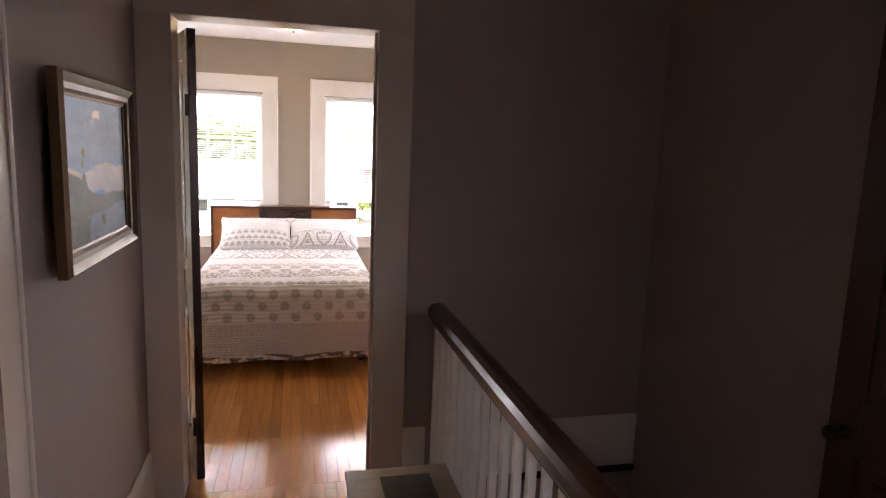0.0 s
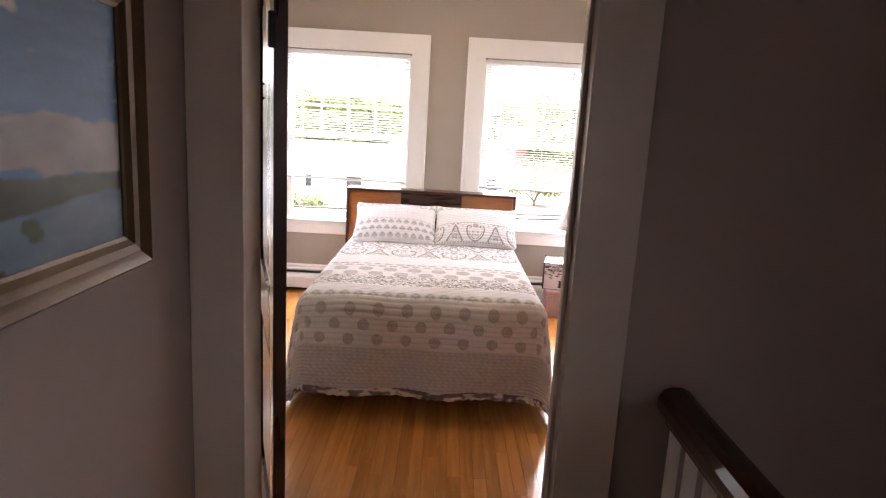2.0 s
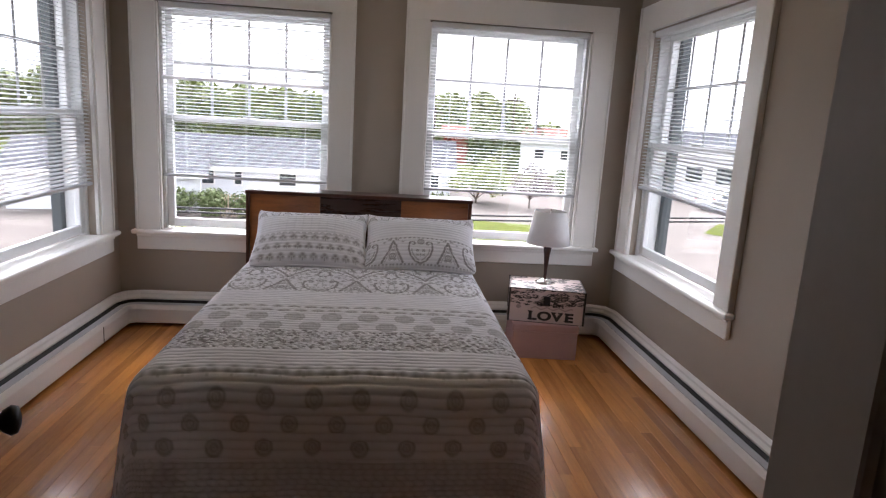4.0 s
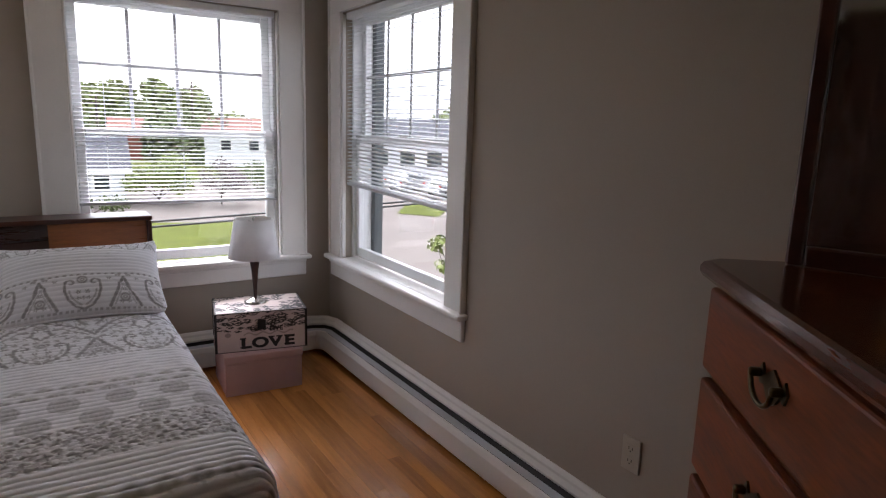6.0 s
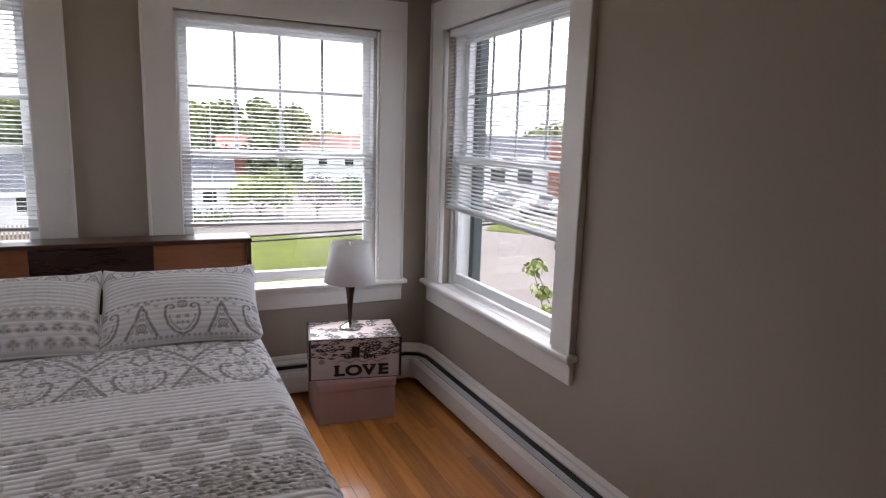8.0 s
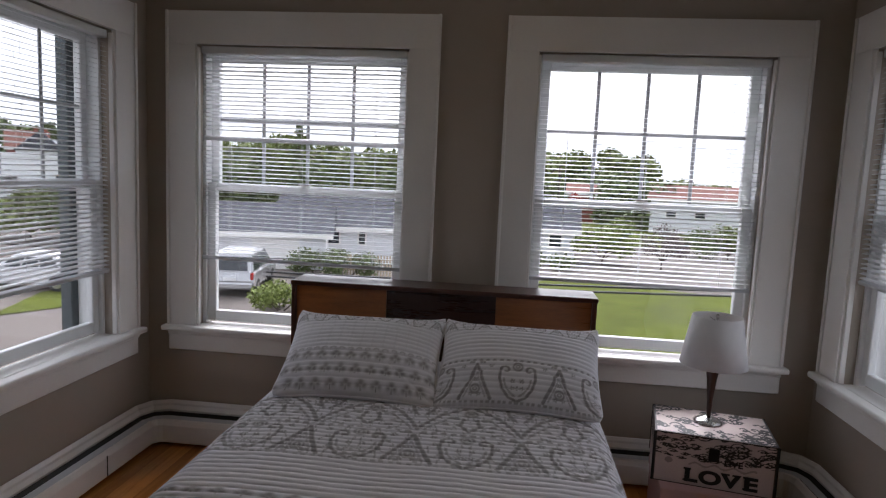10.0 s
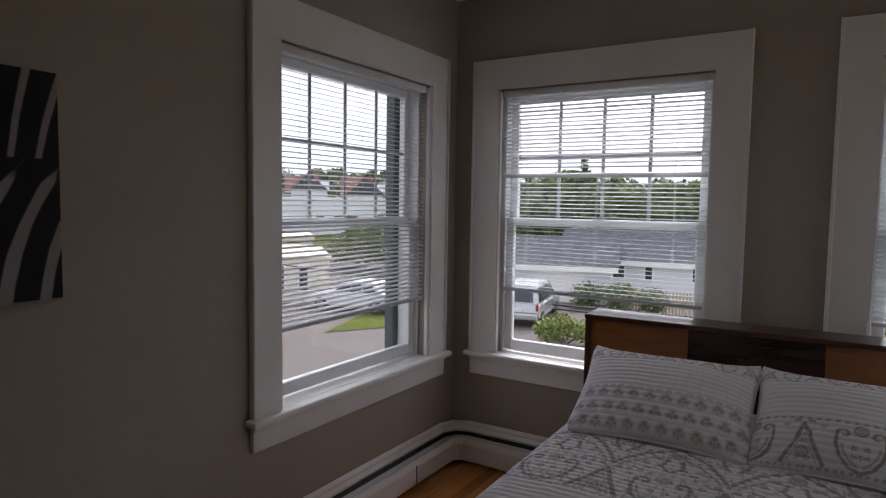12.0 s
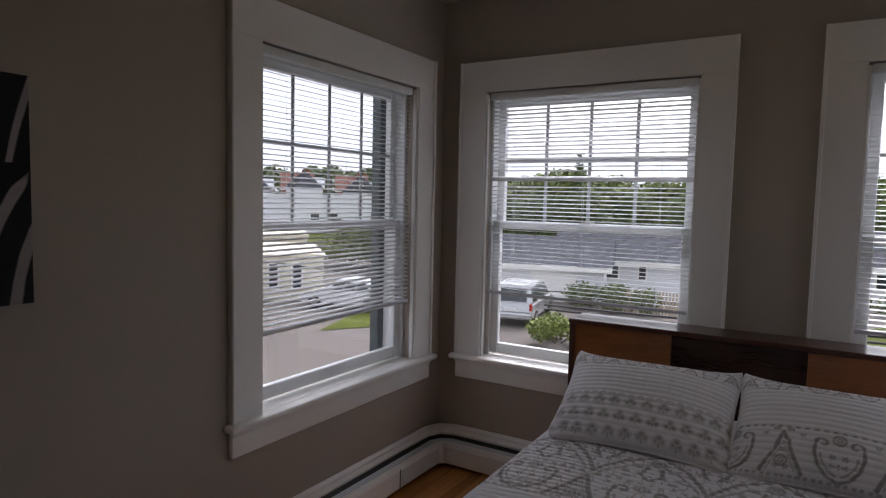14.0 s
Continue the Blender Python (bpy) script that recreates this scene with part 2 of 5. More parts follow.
def sweep(section, path, bm=None, caps=True):
    """Sweeps a closed (across, up) section along points; across is level and square to the path."""
    own = bmesh.new()
    rings = []
    path = [Vector(p) for p in path]
    for i, p in enumerate(path):
        d = (path[min(i + 1, len(path) - 1)] - path[max(i - 1, 0)]).normalized()
        side = Vector((0, 0, 1)).cross(d)
        side = side.normalized() if side.length > 1e-4 else Vector((1, 0, 0))
        k = 1.0
        if 0 < i < len(path) - 1:
            d1 = (path[i + 1] - p).normalized()
            k = 1 / max(0.4, d.dot(d1))
        up = d.cross(side)
        rings.append([own.verts.new(p + side * (a * k) + up * b) for a, b in section])
    n = len(section)
    for a, b in zip(rings, rings[1:]):
        for k in range(n):
            own.faces.new((a[k], a[(k + 1) % n], b[(k + 1) % n], b[k]))
    if caps:
        own.faces.new(rings[0][::-1])
        own.faces.new(rings[-1])
    if bm is None:
        return own
    merge(bm, own)
    return bm


def tube(path, r, n=8, bm=None):
    return sweep([(r * math.cos(2 * math.pi * k / n), r * math.sin(2 * math.pi * k / n)) for k in range(n)], path, bm)


def grid_mesh(name, pts, material, layers=(), smooth=True, close=None):
    """A mesh from a (rows, cols, 3) array, with float attributes on its points."""
    h, w = pts.shape[:2]
    idx = np.arange(h * w).reshape(h, w)
    quads = np.stack([idx[:-1, :-1], idx[:-1, 1:], idx[1:, 1:], idx[1:, :-1]], -1).reshape(-1, 4)
    me = bpy.data.meshes.new(name)
    me.from_pydata(pts.reshape(-1, 3).tolist(), [], quads.tolist())
    for key, values in layers:
        if values.ndim == 3:
            rgba = np.concatenate([values.reshape(-1, 3), np.ones((h * w, 1))], 1)
            me.attributes.new(key, "FLOAT_COLOR", "POINT").data.foreach_set("color", rgba.astype(np.float32).ravel())
        else:
            me.attributes.new(key, "FLOAT", "POINT").data.foreach_set("value", values.astype(np.float32).ravel())
    me.materials.append(material)
    if smooth:
        me.polygons.foreach_set("use_smooth", [True] * len(me.polygons))
    return me


def structure(name, bm, material, label, category):
    return tagged(part(name, bm, material), label, category, kind="structure")


# ---- the rooms: measures ----
XL, XR, YB, YS, CEIL = -1.45, 1.91, 9.90, 6.09, 2.58   # bedroom faces
HX, HY = -0.392, 5.965                                   # hall's wall face and the hall side of the door wall
DX0, DX1, DH = -0.253, 0.567, 2.06                        # doorway
SX = 1.945                                               # stairwell's far wall
TH = 0.18
HB = 2.4                                                 # hall's back end
SILL, HEAD = 0.64, 2.075
WINDOWS = {                                              # centre along the wall, half of the opening
    "back_a": (-0.639, 0.54), "back_b": (1.059, 0.538), "side_l": (9.087, 0.533), "side_r": (9.09, 0.59),
}


def wall_with_windows(name, m, x0, x1, holes, material, label):
    """A wall along local x, its room face at y = 0, outdoors towards +y."""
    bm = bmesh.new()
    x = x0
    for c, h in holes:
        box((x, 0, -0.25), (c - h, TH, CEIL), 0, bm)
        box((c - h, 0, -0.25), (c + h, TH, SILL - 0.03), 0, bm)
        box((c - h, 0, HEAD), (c + h, TH, CEIL), 0, bm)
        x = c + h
    box((x, 0, -0.25), (x1, TH, CEIL), 0, bm)
    ob = structure(name, bm, material, label, "wall")
    ob.matrix_basis = m
    return ob


M_BACK = pose(0, YB, 0)
M_RIGHT = pose(XR, 0, 0, 0, 0, -90)     # local x runs towards -y
M_LEFT = pose(XL, 0, 0, 0, 0, 90)       # local x runs towards +y
wall_with_windows("wall_north", M_BACK, XL - TH, XR + TH, [WINDOWS["back_a"], WINDOWS["back_b"]], M_WALL, "taupe painted bedroom wall with two windows")
wall_with_windows("wall_east", M_RIGHT, -YB, -YS, [(-WINDOWS["side_r"][0], WINDOWS["side_r"][1])], M_WALL, "taupe painted bedroom wall with one window")
wall_with_windows("wall_west", M_LEFT, YS, YB, [WINDOWS["side_l"]], M_WALL, "taupe painted bedroom wall with window and canvas")


def inner_walls():
    bm = bmesh.new()
    mid = (YS + HY) / 2
    for y0, y1, name, material in ((mid, YS, "wall_south", M_WALL), (HY, mid, "wall_hall_end", M_HALL)):
        bm = bmesh.new()
        x0, x1 = (XL - TH, XR + TH) if name == "wall_south" else (HX, SX)
        box((x0, y0, -0.25), (DX0 - 0.02, y1, CEIL), 0, bm)
        box((DX0 - 0.02, y0, DH + 0.02), (DX1 + 0.02, y1, CEIL), 0, bm)
        box((DX1 + 0.02, y0, -0.25 if name == "wall_south" else -2.6), (x1, y1, CEIL), 0, bm)
        structure(name, bm, material, "taupe painted wall round the bedroom doorway", "wall")
    bm = box((HX - 0.12, HB, -0.25), (HX, HY, CEIL))
    structure("wall_hall_west", bm, M_HALL, "mauve taupe painted hallway wall", "wall")
    # unseen opening between y 2.78 and 3.3, added to let sky light in
    bm = box((SX, HB, -2.6), (SX + 0.12, HY, 0.95))
    box((SX, HB, 2.05), (SX + 0.12, HY, CEIL), 0, bm)
    box((SX, HB, 0.95), (SX + 0.12, 2.78, 2.05), 0, bm)
    box((SX, 3.3, 0.95), (SX + 0.12, HY, 2.05), 0, bm)
    structure("wall_hall_east", bm, M_HALL, "mauve taupe painted stairwell wall with an unseen opening added for hall light", "wall")
    bm = box((HX, HB - 0.12, -2.6), (SX, HB, CEIL))
    structure("wall_hall_south", bm, M_HALL, "mauve taupe painted hallway wall", "wall")
    bm = box((0.93, HB, -2.6), (0.96, HY, -0.02))
    structure("wall_stairwell", bm, M_HALL, "painted side of the stairwell below the railing", "wall")


inner_walls()
structure("ceiling", box((XL - TH, YS - 0.12, CEIL), (XR + TH, YB + TH, CEIL + 0.12)), M_CEIL, "white painted bedroom ceiling", "ceiling")
structure("ceiling_hall", box((HX - 0.12, HB - 0.12, CEIL), (SX + 0.12, HY + 0.005, CEIL + 0.12)), M_CEIL, "white painted hallway ceiling", "ceiling")
floor_bed = structure("floor", box((XL - TH, HY + 0.03, -0.25), (XR + TH, YB + TH, -0.014)), M_GAP, "honey-coloured maple strip bedroom floor", "floor")
floor_hall = structure("floor_hall", box((HX - 0.12, HB - 0.12, -0.25), (0.93, HY + 0.03, -0.014)), M_GAP, "honey-coloured maple strip hallway floor", "floor")
structure("floor_stair_foot", box((0.96, HB, -2.7), (SX, HY, -2.6)), M_GAP, "dark floor at the foot of the stairs", "floor")


def stair():
    st = thing("staircase", label="dark wooden stairs going down beside the hallway", category="stairs", kind="structure")
    for k in range(9):
        z = -0.28 - 0.19 * k
        part("tread", box((0.97, 5.2 - 0.25 * k - 0.28, z - 0.03), (SX - 0.01, 5.2 - 0.25 * k, z), 0.006), M_DARKWOOD, st)
        part("riser", box((0.97, 5.2 - 0.25 * k - 0.005, z - 0.19), (SX - 0.01, 5.2 - 0.25 * k + 0.015, z - 0.032)), M_TRIM, st)


stair()


# ---- windows and blinds ----
def window(name, m, half, label, side=False):
    w = thing(name, m, label, "window", kind="structure")
    cas, o = 0.16, half + 0.149
    for s in (-1, 1):
        a, b = sorted((s * half, s * o))
        part("side_casing", box((a, -0.022, SILL), (b, 0, HEAD), 0.0012), M_TRIM, w)
        e, f = sorted((s * (o - 0.012), s * (o + 0.004)))
        part("back_band", box((e, -0.034, SILL), (f, -0.0225, HEAD + cas), 0.004), M_TRIM, w)
        a, b = sorted((s * (half - 0.012), s * (half - 0.0005)))
        part("stop_bead", box((a, -0.012, SILL), (b, 0.012, HEAD - 0.013), 0.003), M_TRIM, w)
        a, b = sorted((s * (half - 0.02), s * (half - 0.0005)))
        part("jamb", box((a, 0.055, SILL), (b, TH, HEAD - 0.02), 0.002), M_VINYL, w)
    part("head_casing", box((-o, -0.0222, HEAD + 0.0003), (o, 0, HEAD + cas), 0.0012), M_TRIM, w)
    part("head_jamb", box((-half + 0.02, 0.05, HEAD - 0.02), (half - 0.02, TH, HEAD), 0.002), M_VINYL, w)
    bm = box((-o - 0.025, -0.06, SILL - 0.028), (o + 0.025, -0.001, SILL), 0.01, None, 3)
    box((-half + 0.001, -0.003, SILL - 0.026), (half - 0.001, 0.10, SILL - 0.001), 0.002, bm)
    part("window_sill", bm, M_TRIM, w, "white painted window stool")
    bm = box((-o, -0.022, SILL - 0.134), (o, 0, SILL - 0.029), 0.004)
    part("apron", bm, M_TRIM, w)
    part("apron_bead", box((-o, -0.03, SILL - 0.05), (o, -0.0225, SILL - 0.0285), 0.004), M_TRIM, w)
    st, gx = 0.045, half - 0.02 - 0.045

    def sash(nm, y, z0, z1, top, bot):
        s = part(nm, bmesh.new(), M_VINYL, w)
        bm = bmesh.new()
        for k in (-1, 1):
            a, b = sorted((k * gx, k * (gx + st)))
            box((a, y, z0), (b, y + 0.035, z1), 0.004, bm)
        box((-gx, y + 0.001, z0), (gx, y + 0.034, z0 + bot), 0.004, bm)
        box((-gx, y + 0.001, z1 - top), (gx, y + 0.034, z1), 0.004, bm)
        s.data = finish(bm, nm, M_VINYL)
        p = part("pane", box((-gx, y + 0.015, z0 + bot), (gx, y + 0.019, z1 - top)), M_GLASS, s)
        p.visible_shadow = False
        return s
    up = sash("upper_sash", 0.112, 1.348, HEAD - 0.02, 0.045, 0.04)
    sash("lower_sash", 0.072, SILL + 0.012, 1.388, 0.042, 0.056)
    for k in (-0.5, 0, 0.5):
        part("muntin", box((k * gx - 0.009, 0.118, 1.388), (k * gx + 0.009, 0.126, HEAD - 0.065), 0.002), M_MUNTIN, up)
    part("muntin", box((-gx, 0.1175, 1.706), (gx, 0.1265, 1.724), 0.002), M_MUNTIN, up)
    part("sash_lock", box((-0.03, 0.062, 1.3885), (0.03, 0.1, 1.403), 0.005), M_STEEL, w)
    if side:
        s = side
        a, b = sorted((s * (half - 0.06), s * (half + 0.10)))
        part("exterior_trim", box((a, TH + 0.002, SILL - 0.1), (b, TH + 0.06, HEAD + 0.1), 0.004), M_EXTTRIM, w, "dark grey-green exterior trim board")
    return w


_slat = {}


def slat_mesh(half):
    if half in _slat:
        return _slat[half]
    bm = bmesh.new()
    top = [(-0.0125, 0.0), (-0.005, 0.0016), (0.005, 0.0016), (0.0125, 0.0)]
    ring = [(y, z) for y, z in top] + [(y, z - 0.0007) for y, z in top[::-1]]
    a = [bm.verts.new((-half, y, z)) for y, z in ring]
    b = [bm.verts.new((half, y, z)) for y, z in ring]
    for k in range(len(ring)):
        bm.faces.new((a[k], a[(k + 1) % 8], b[(k + 1) % 8], b[k]))
    bm.faces.new(a[::-1]), bm.faces.new(b)
    _slat[half] = finish(bm, "slat", M_SLAT)
    return _slat[half]


def blind(m, half, bottom, tilt, sag=0.0, stuck=False, seed=1):
    rng = random.Random(seed)
    label = "white aluminium mini blind lowered most of the way, slats open"
    if stuck:
        label = "white aluminium mini blind with a few slats caught together"
    t = thing("window_blind", m, label, "blind", group="bedroom window blinds")
    h = half - 0.014
    y = 0.03
    part("headrail", box((-h, y - 0.019, HEAD - 0.04), (h, y + 0.019, HEAD - 0.004), 0.004), M_SLAT, t)
    z, k = HEAD - 0.058, 0
    while z > bottom + 0.02:
        s = new("slat", slat_mesh(h - 0.004))
        s.parent = t
        f = (HEAD - z) / (HEAD - bottom)
        ang = tilt + rng.uniform(-2.5, 2.5)
        zz = z
        if stuck and 1.585 < z < 1.645:
            ang, zz = tilt + 38, 1.615 + (z - 1.615) * 0.35
        s.matrix_basis = pose(rng.uniform(-0.001, 0.001), y, zz, ang, sag * f + rng.uniform(-0.12, 0.12), 0)
        z -= 0.0212
        k += 1
    r = part("bottom_rail", box((-h, -0.013, -0.009), (h, 0.013, 0.009), 0.004, None, 2), M_RAILBL, t)
    r.matrix_basis = pose(0, y, bottom, tilt, sag, 0)
    for cx in (-h * 0.72, 0, h * 0.72):
        for dy in (-0.013, 0.013):
            part("ladder_cord", tube([(cx, y + dy, HEAD - 0.04), (cx, y + dy, bottom + 0.01)], 0.0007, 4), M_SLAT, t)


def all_windows():
    c, h = WINDOWS["back_a"]
    window("window_1", M_BACK @ pose(c, 0, 0), h, "white double-hung window with grille above the headboard")
    blind(M_BACK @ pose(c, 0, 0), h, 0.994, -11, 0.45, True, 1)
    c, h = WINDOWS["back_b"]
    window("window_2", M_BACK @ pose(c, 0, 0), h, "white double-hung window with grille behind the table lamp")
    blind(M_BACK @ pose(c, 0, 0), h, 0.99, 7, 0.25, False, 2)
    c, h = WINDOWS["side_l"]
    window("window_3", M_LEFT @ pose(c, 0, 0), h, "white double-hung side window looking onto the car park", 1)
    blind(M_LEFT @ pose(c, 0, 0), h, 0.95, 14, -0.6, False, 3)
    c, h = WINDOWS["side_r"]
    window("window_4", M_RIGHT @ pose(-c, 0, 0), h, "white double-hung side window looking onto the drive", -1)
    blind(M_RIGHT @ pose(-c, 0, 0), h, 1.085, 13, 1.2, False, 4)


all_windows()


# ---- doorway, doors and trim ----
def doorway():
    d = thing("door_frame", label="off-white painted door casing round the bedroom doorway", category="door frame", kind="structure")
    w = 0.15
    y0 = HY - 0.02
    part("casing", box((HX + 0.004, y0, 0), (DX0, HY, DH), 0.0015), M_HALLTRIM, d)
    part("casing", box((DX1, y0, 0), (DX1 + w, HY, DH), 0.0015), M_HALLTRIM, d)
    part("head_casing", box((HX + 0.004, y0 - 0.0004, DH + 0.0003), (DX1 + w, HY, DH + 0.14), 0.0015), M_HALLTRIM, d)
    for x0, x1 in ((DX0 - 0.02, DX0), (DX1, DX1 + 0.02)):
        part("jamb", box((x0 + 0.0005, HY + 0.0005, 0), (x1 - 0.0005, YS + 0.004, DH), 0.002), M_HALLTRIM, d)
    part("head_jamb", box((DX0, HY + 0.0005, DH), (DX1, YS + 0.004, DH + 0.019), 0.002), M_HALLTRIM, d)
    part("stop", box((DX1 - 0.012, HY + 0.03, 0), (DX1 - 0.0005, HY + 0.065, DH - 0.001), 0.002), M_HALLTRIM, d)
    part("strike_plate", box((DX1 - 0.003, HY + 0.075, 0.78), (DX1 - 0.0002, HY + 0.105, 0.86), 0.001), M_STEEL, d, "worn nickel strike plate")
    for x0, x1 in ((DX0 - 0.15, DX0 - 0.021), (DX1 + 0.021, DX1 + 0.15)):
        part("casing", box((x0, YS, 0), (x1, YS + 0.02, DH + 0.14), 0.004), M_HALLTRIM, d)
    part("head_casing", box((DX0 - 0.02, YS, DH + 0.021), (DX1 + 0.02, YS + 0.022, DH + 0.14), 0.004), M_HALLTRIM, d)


doorway()


def panel_door(name, m, w, h, label, hooks=False):
    """A dark five-panel door: hinge edge at local x = 0, thickness along y."""
    d = thing(name, m, label, "door", kind="structure")
    t, st = 0.036, 0.11
    bm = box((0, 0, 0.012), (st, t, h), 0.003)
    box((w - st, 0, 0.012), (w, t, h), 0.003, bm)
    rails = ((0.012, 0.22), (0.80, 0.98), (h - 0.12, h))
    for z0, z1 in rails:
        box((st, 0.0005, z0), (w - st, t - 0.0005, z1), 0.002, bm)
    part("door_leaf_frame", bm, M_DARKWOOD, d)
    for z0, z1 in ((0.22, 0.80), (0.98, h - 0.12)):
        bm = box((st, 0.012, z0), (w - st, t - 0.012, z1))
        box((st + 0.05, 0.007, z0 + 0.05), (w - st - 0.05, t - 0.007, z1 - 0.05), 0.005, bm)
        part("door_panel", bm, M_DARKWOOD, d)
    for s in (-1, 1):
        kn = lathe([(0.024, 0), (0.024, 0.004), (0.009, 0.008), (0.009, 0.03), (0.02, 0.038), (0.027, 0.05), (0.024, 0.06), (0.012, 0.064)], 16)
        k = part("door_knob", kn, M_BLACKMETAL, d, "dark round door knob", True)
        k.matrix_basis = pose(w - 0.06, t if s > 0 else 0, 0.86, -90 if s > 0 else 90)
    for z in (0.28, 1.72):
        part("hinge", box((-0.006, 0.03, z - 0.045), (0.003, 0.05, z + 0.045), 0.003), M_BLACKMETAL, d, "black iron butt hinge")
    if hooks:
        for z in (1.56, 1.86):
            bm = tube([(w * 0.5, t, z + 0.04), (w * 0.5, t + 0.03, z + 0.055), (w * 0.5, t + 0.055, z + 0.075)], 0.004, 6)
            tube([(w * 0.5, t, z), (w * 0.5, t + 0.03, z - 0.018), (w * 0.5, t + 0.045, z + 0.012)], 0.004, 6, bm)
            part("coat_hook", bm, M_BLACKMETAL, d, "black wire coat hook")
        bm = box((w * 0.45, -0.003, h - 0.04), (w * 0.55, -0.0005, h + 0.003))
        box((w * 0.45, -0.003, h + 0.0005), (w * 0.55, t + 0.003, h + 0.003), 0, bm)
        part("over_door_bracket", bm, M_TRIM, d, "white over-the-door bracket")
    return d


door_angle = math.degrees(math.atan2(0.946, -0.335))
panel_door("door_1", pose(DX0 + 0.068, YS + 0.012, 0, 0, 0, door_angle), 0.76, 2.035, "dark mahogany panelled bedroom door standing open", True)


def hall_side_door():
    d = thing("door_frame_hall", label="white casing round a dark hallway door", category="door frame", kind="structure")
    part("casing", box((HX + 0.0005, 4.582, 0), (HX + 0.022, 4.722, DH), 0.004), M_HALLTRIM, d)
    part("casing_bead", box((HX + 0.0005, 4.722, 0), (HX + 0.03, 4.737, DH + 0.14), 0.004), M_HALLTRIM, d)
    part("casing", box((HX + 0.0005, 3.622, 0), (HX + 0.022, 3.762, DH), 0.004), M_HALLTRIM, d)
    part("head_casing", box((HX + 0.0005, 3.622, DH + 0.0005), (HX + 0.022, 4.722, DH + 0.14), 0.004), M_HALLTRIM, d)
    panel_door("door_2", pose(HX + 0.004, 4.577, 0, 0, 0, -90), 0.81, 2.02, "dark mahogany panelled hallway door, closed")


hall_side_door()
panel_door("door_3", pose(SX - 0.04, 3.95, -0.1, 0, 0, 90), 0.80, 2.3, "very dark wooden door at the stairwell wall")


def base(name, path, label, h=0.19):
    sec = [(0.0, 0.0), (0.018, 0.0), (0.018, h - 0.04), (0.013, h - 0.03), (0.013, h - 0.012), (0.006, h), (0.0, h)]
    structure(name, sweep(sec, path), M_TRIM, label, "baseboard")


base("baseboard_hall_left", [(HX + 0.0005, HY - 0.021, 0), (HX + 0.0005, 4.739, 0)], "white moulded baseboard in the hallway", 0.24)
structure("baseboard_hall_end", box((DX1 + 0.151, HY - 0.018, 0), (0.826, HY - 0.0005, 0.27), 0.004), M_TRIM, "white baseboard beside the door casing", "baseboard")
structure("trim_stairwell", box((0.97, HY - 0.016, -0.01), (SX - 0.001, HY - 0.0005, 0.266), 0.004), M_TRIM, "white skirting on the stairwell wall", "trim")
# thin black strip along the wall just below the skirting
structure("trim_stair_nosing", box((1.3, HY - 0.03, -0.04), (SX - 0.001, HY - 0.0005, -0.0115), 0.003), M_BLACK, "thin black strip under the stairwell skirting", "trim")
base("baseboard_south_a", [(DX0 - 0.152, YS + 0.0005, 0), (XL + 0.001, YS + 0.0005, 0)], "white moulded baseboard in the bedroom")
base("baseboard_south_b", [(XR - 0.001, YS + 0.0005, 0), (DX1 + 0.152, YS + 0.0005, 0)], "white moulded baseboard in the bedroom")


# ---- baseboard heaters ----
def heater(name, pts, label):
    """Hot-water baseboard heater along a wall: cap moulding, dark slot and front cover. The room lies on the path's left."""
    t = thing(name, label=label, category="radiator")
    cap = [(0.0, 0.165), (0.022, 0.165), (0.027, 0.178), (0.016, 0.196), (0.016, 0.208), (0.006, 0.222), (0.0, 0.222)]
    part("cap_moulding", sweep(cap, pts), M_TRIM, t)
    slot = [(0.0, 0.02), (0.068, 0.02), (0.068, 0.125), (0.018, 0.164), (0.0, 0.164)]
    part("fin_slot", sweep(slot, pts), M_BLACK, t, "dark fin slot")
    cover = [(0.08, 0.03), (0.089, 0.024), (0.093, 0.03), (0.093, 0.118), (0.083, 0.142), (0.075, 0.146), (0.073, 0.142), (0.087, 0.116), (0.087, 0.034)]
    part("front_cover", sweep(cover, pts), M_TRIM, t, "white enamelled front cover")
    lip = [(0.02, 0.150), (0.064, 0.138), (0.066, 0.141), (0.022, 0.153)]
    part("damper", sweep(lip, pts), M_RAILBL, t)
    return t


a = 0.0005
heat = heater("baseboard_heater", [(XR - a, 6.9, 0), (XR - a, YB - 0.13, 0), (XR - 0.04, YB - 0.04, 0), (XR - 0.13, YB - a, 0),
                                   (XL + 0.13, YB - a, 0), (XL + 0.04, YB - 0.04, 0), (XL + a, YB - 0.13, 0), (XL + a, 6.4, 0)],
              "white hot-water baseboard heater running round the bedroom walls")
for x, y, dx in ((XR - 0.0942, 9.485, 1), (XR - 0.0942, 7.62, 1), (XL + 0.0942, 9.4, -1), (XL + 0.0942, 7.9, -1)):
    part("joint_strip", box((x - 0.0015, y - 0.0025, 0.03), (x + 0.0015, y + 0.0025, 0.125)), M_BLACK, heat)


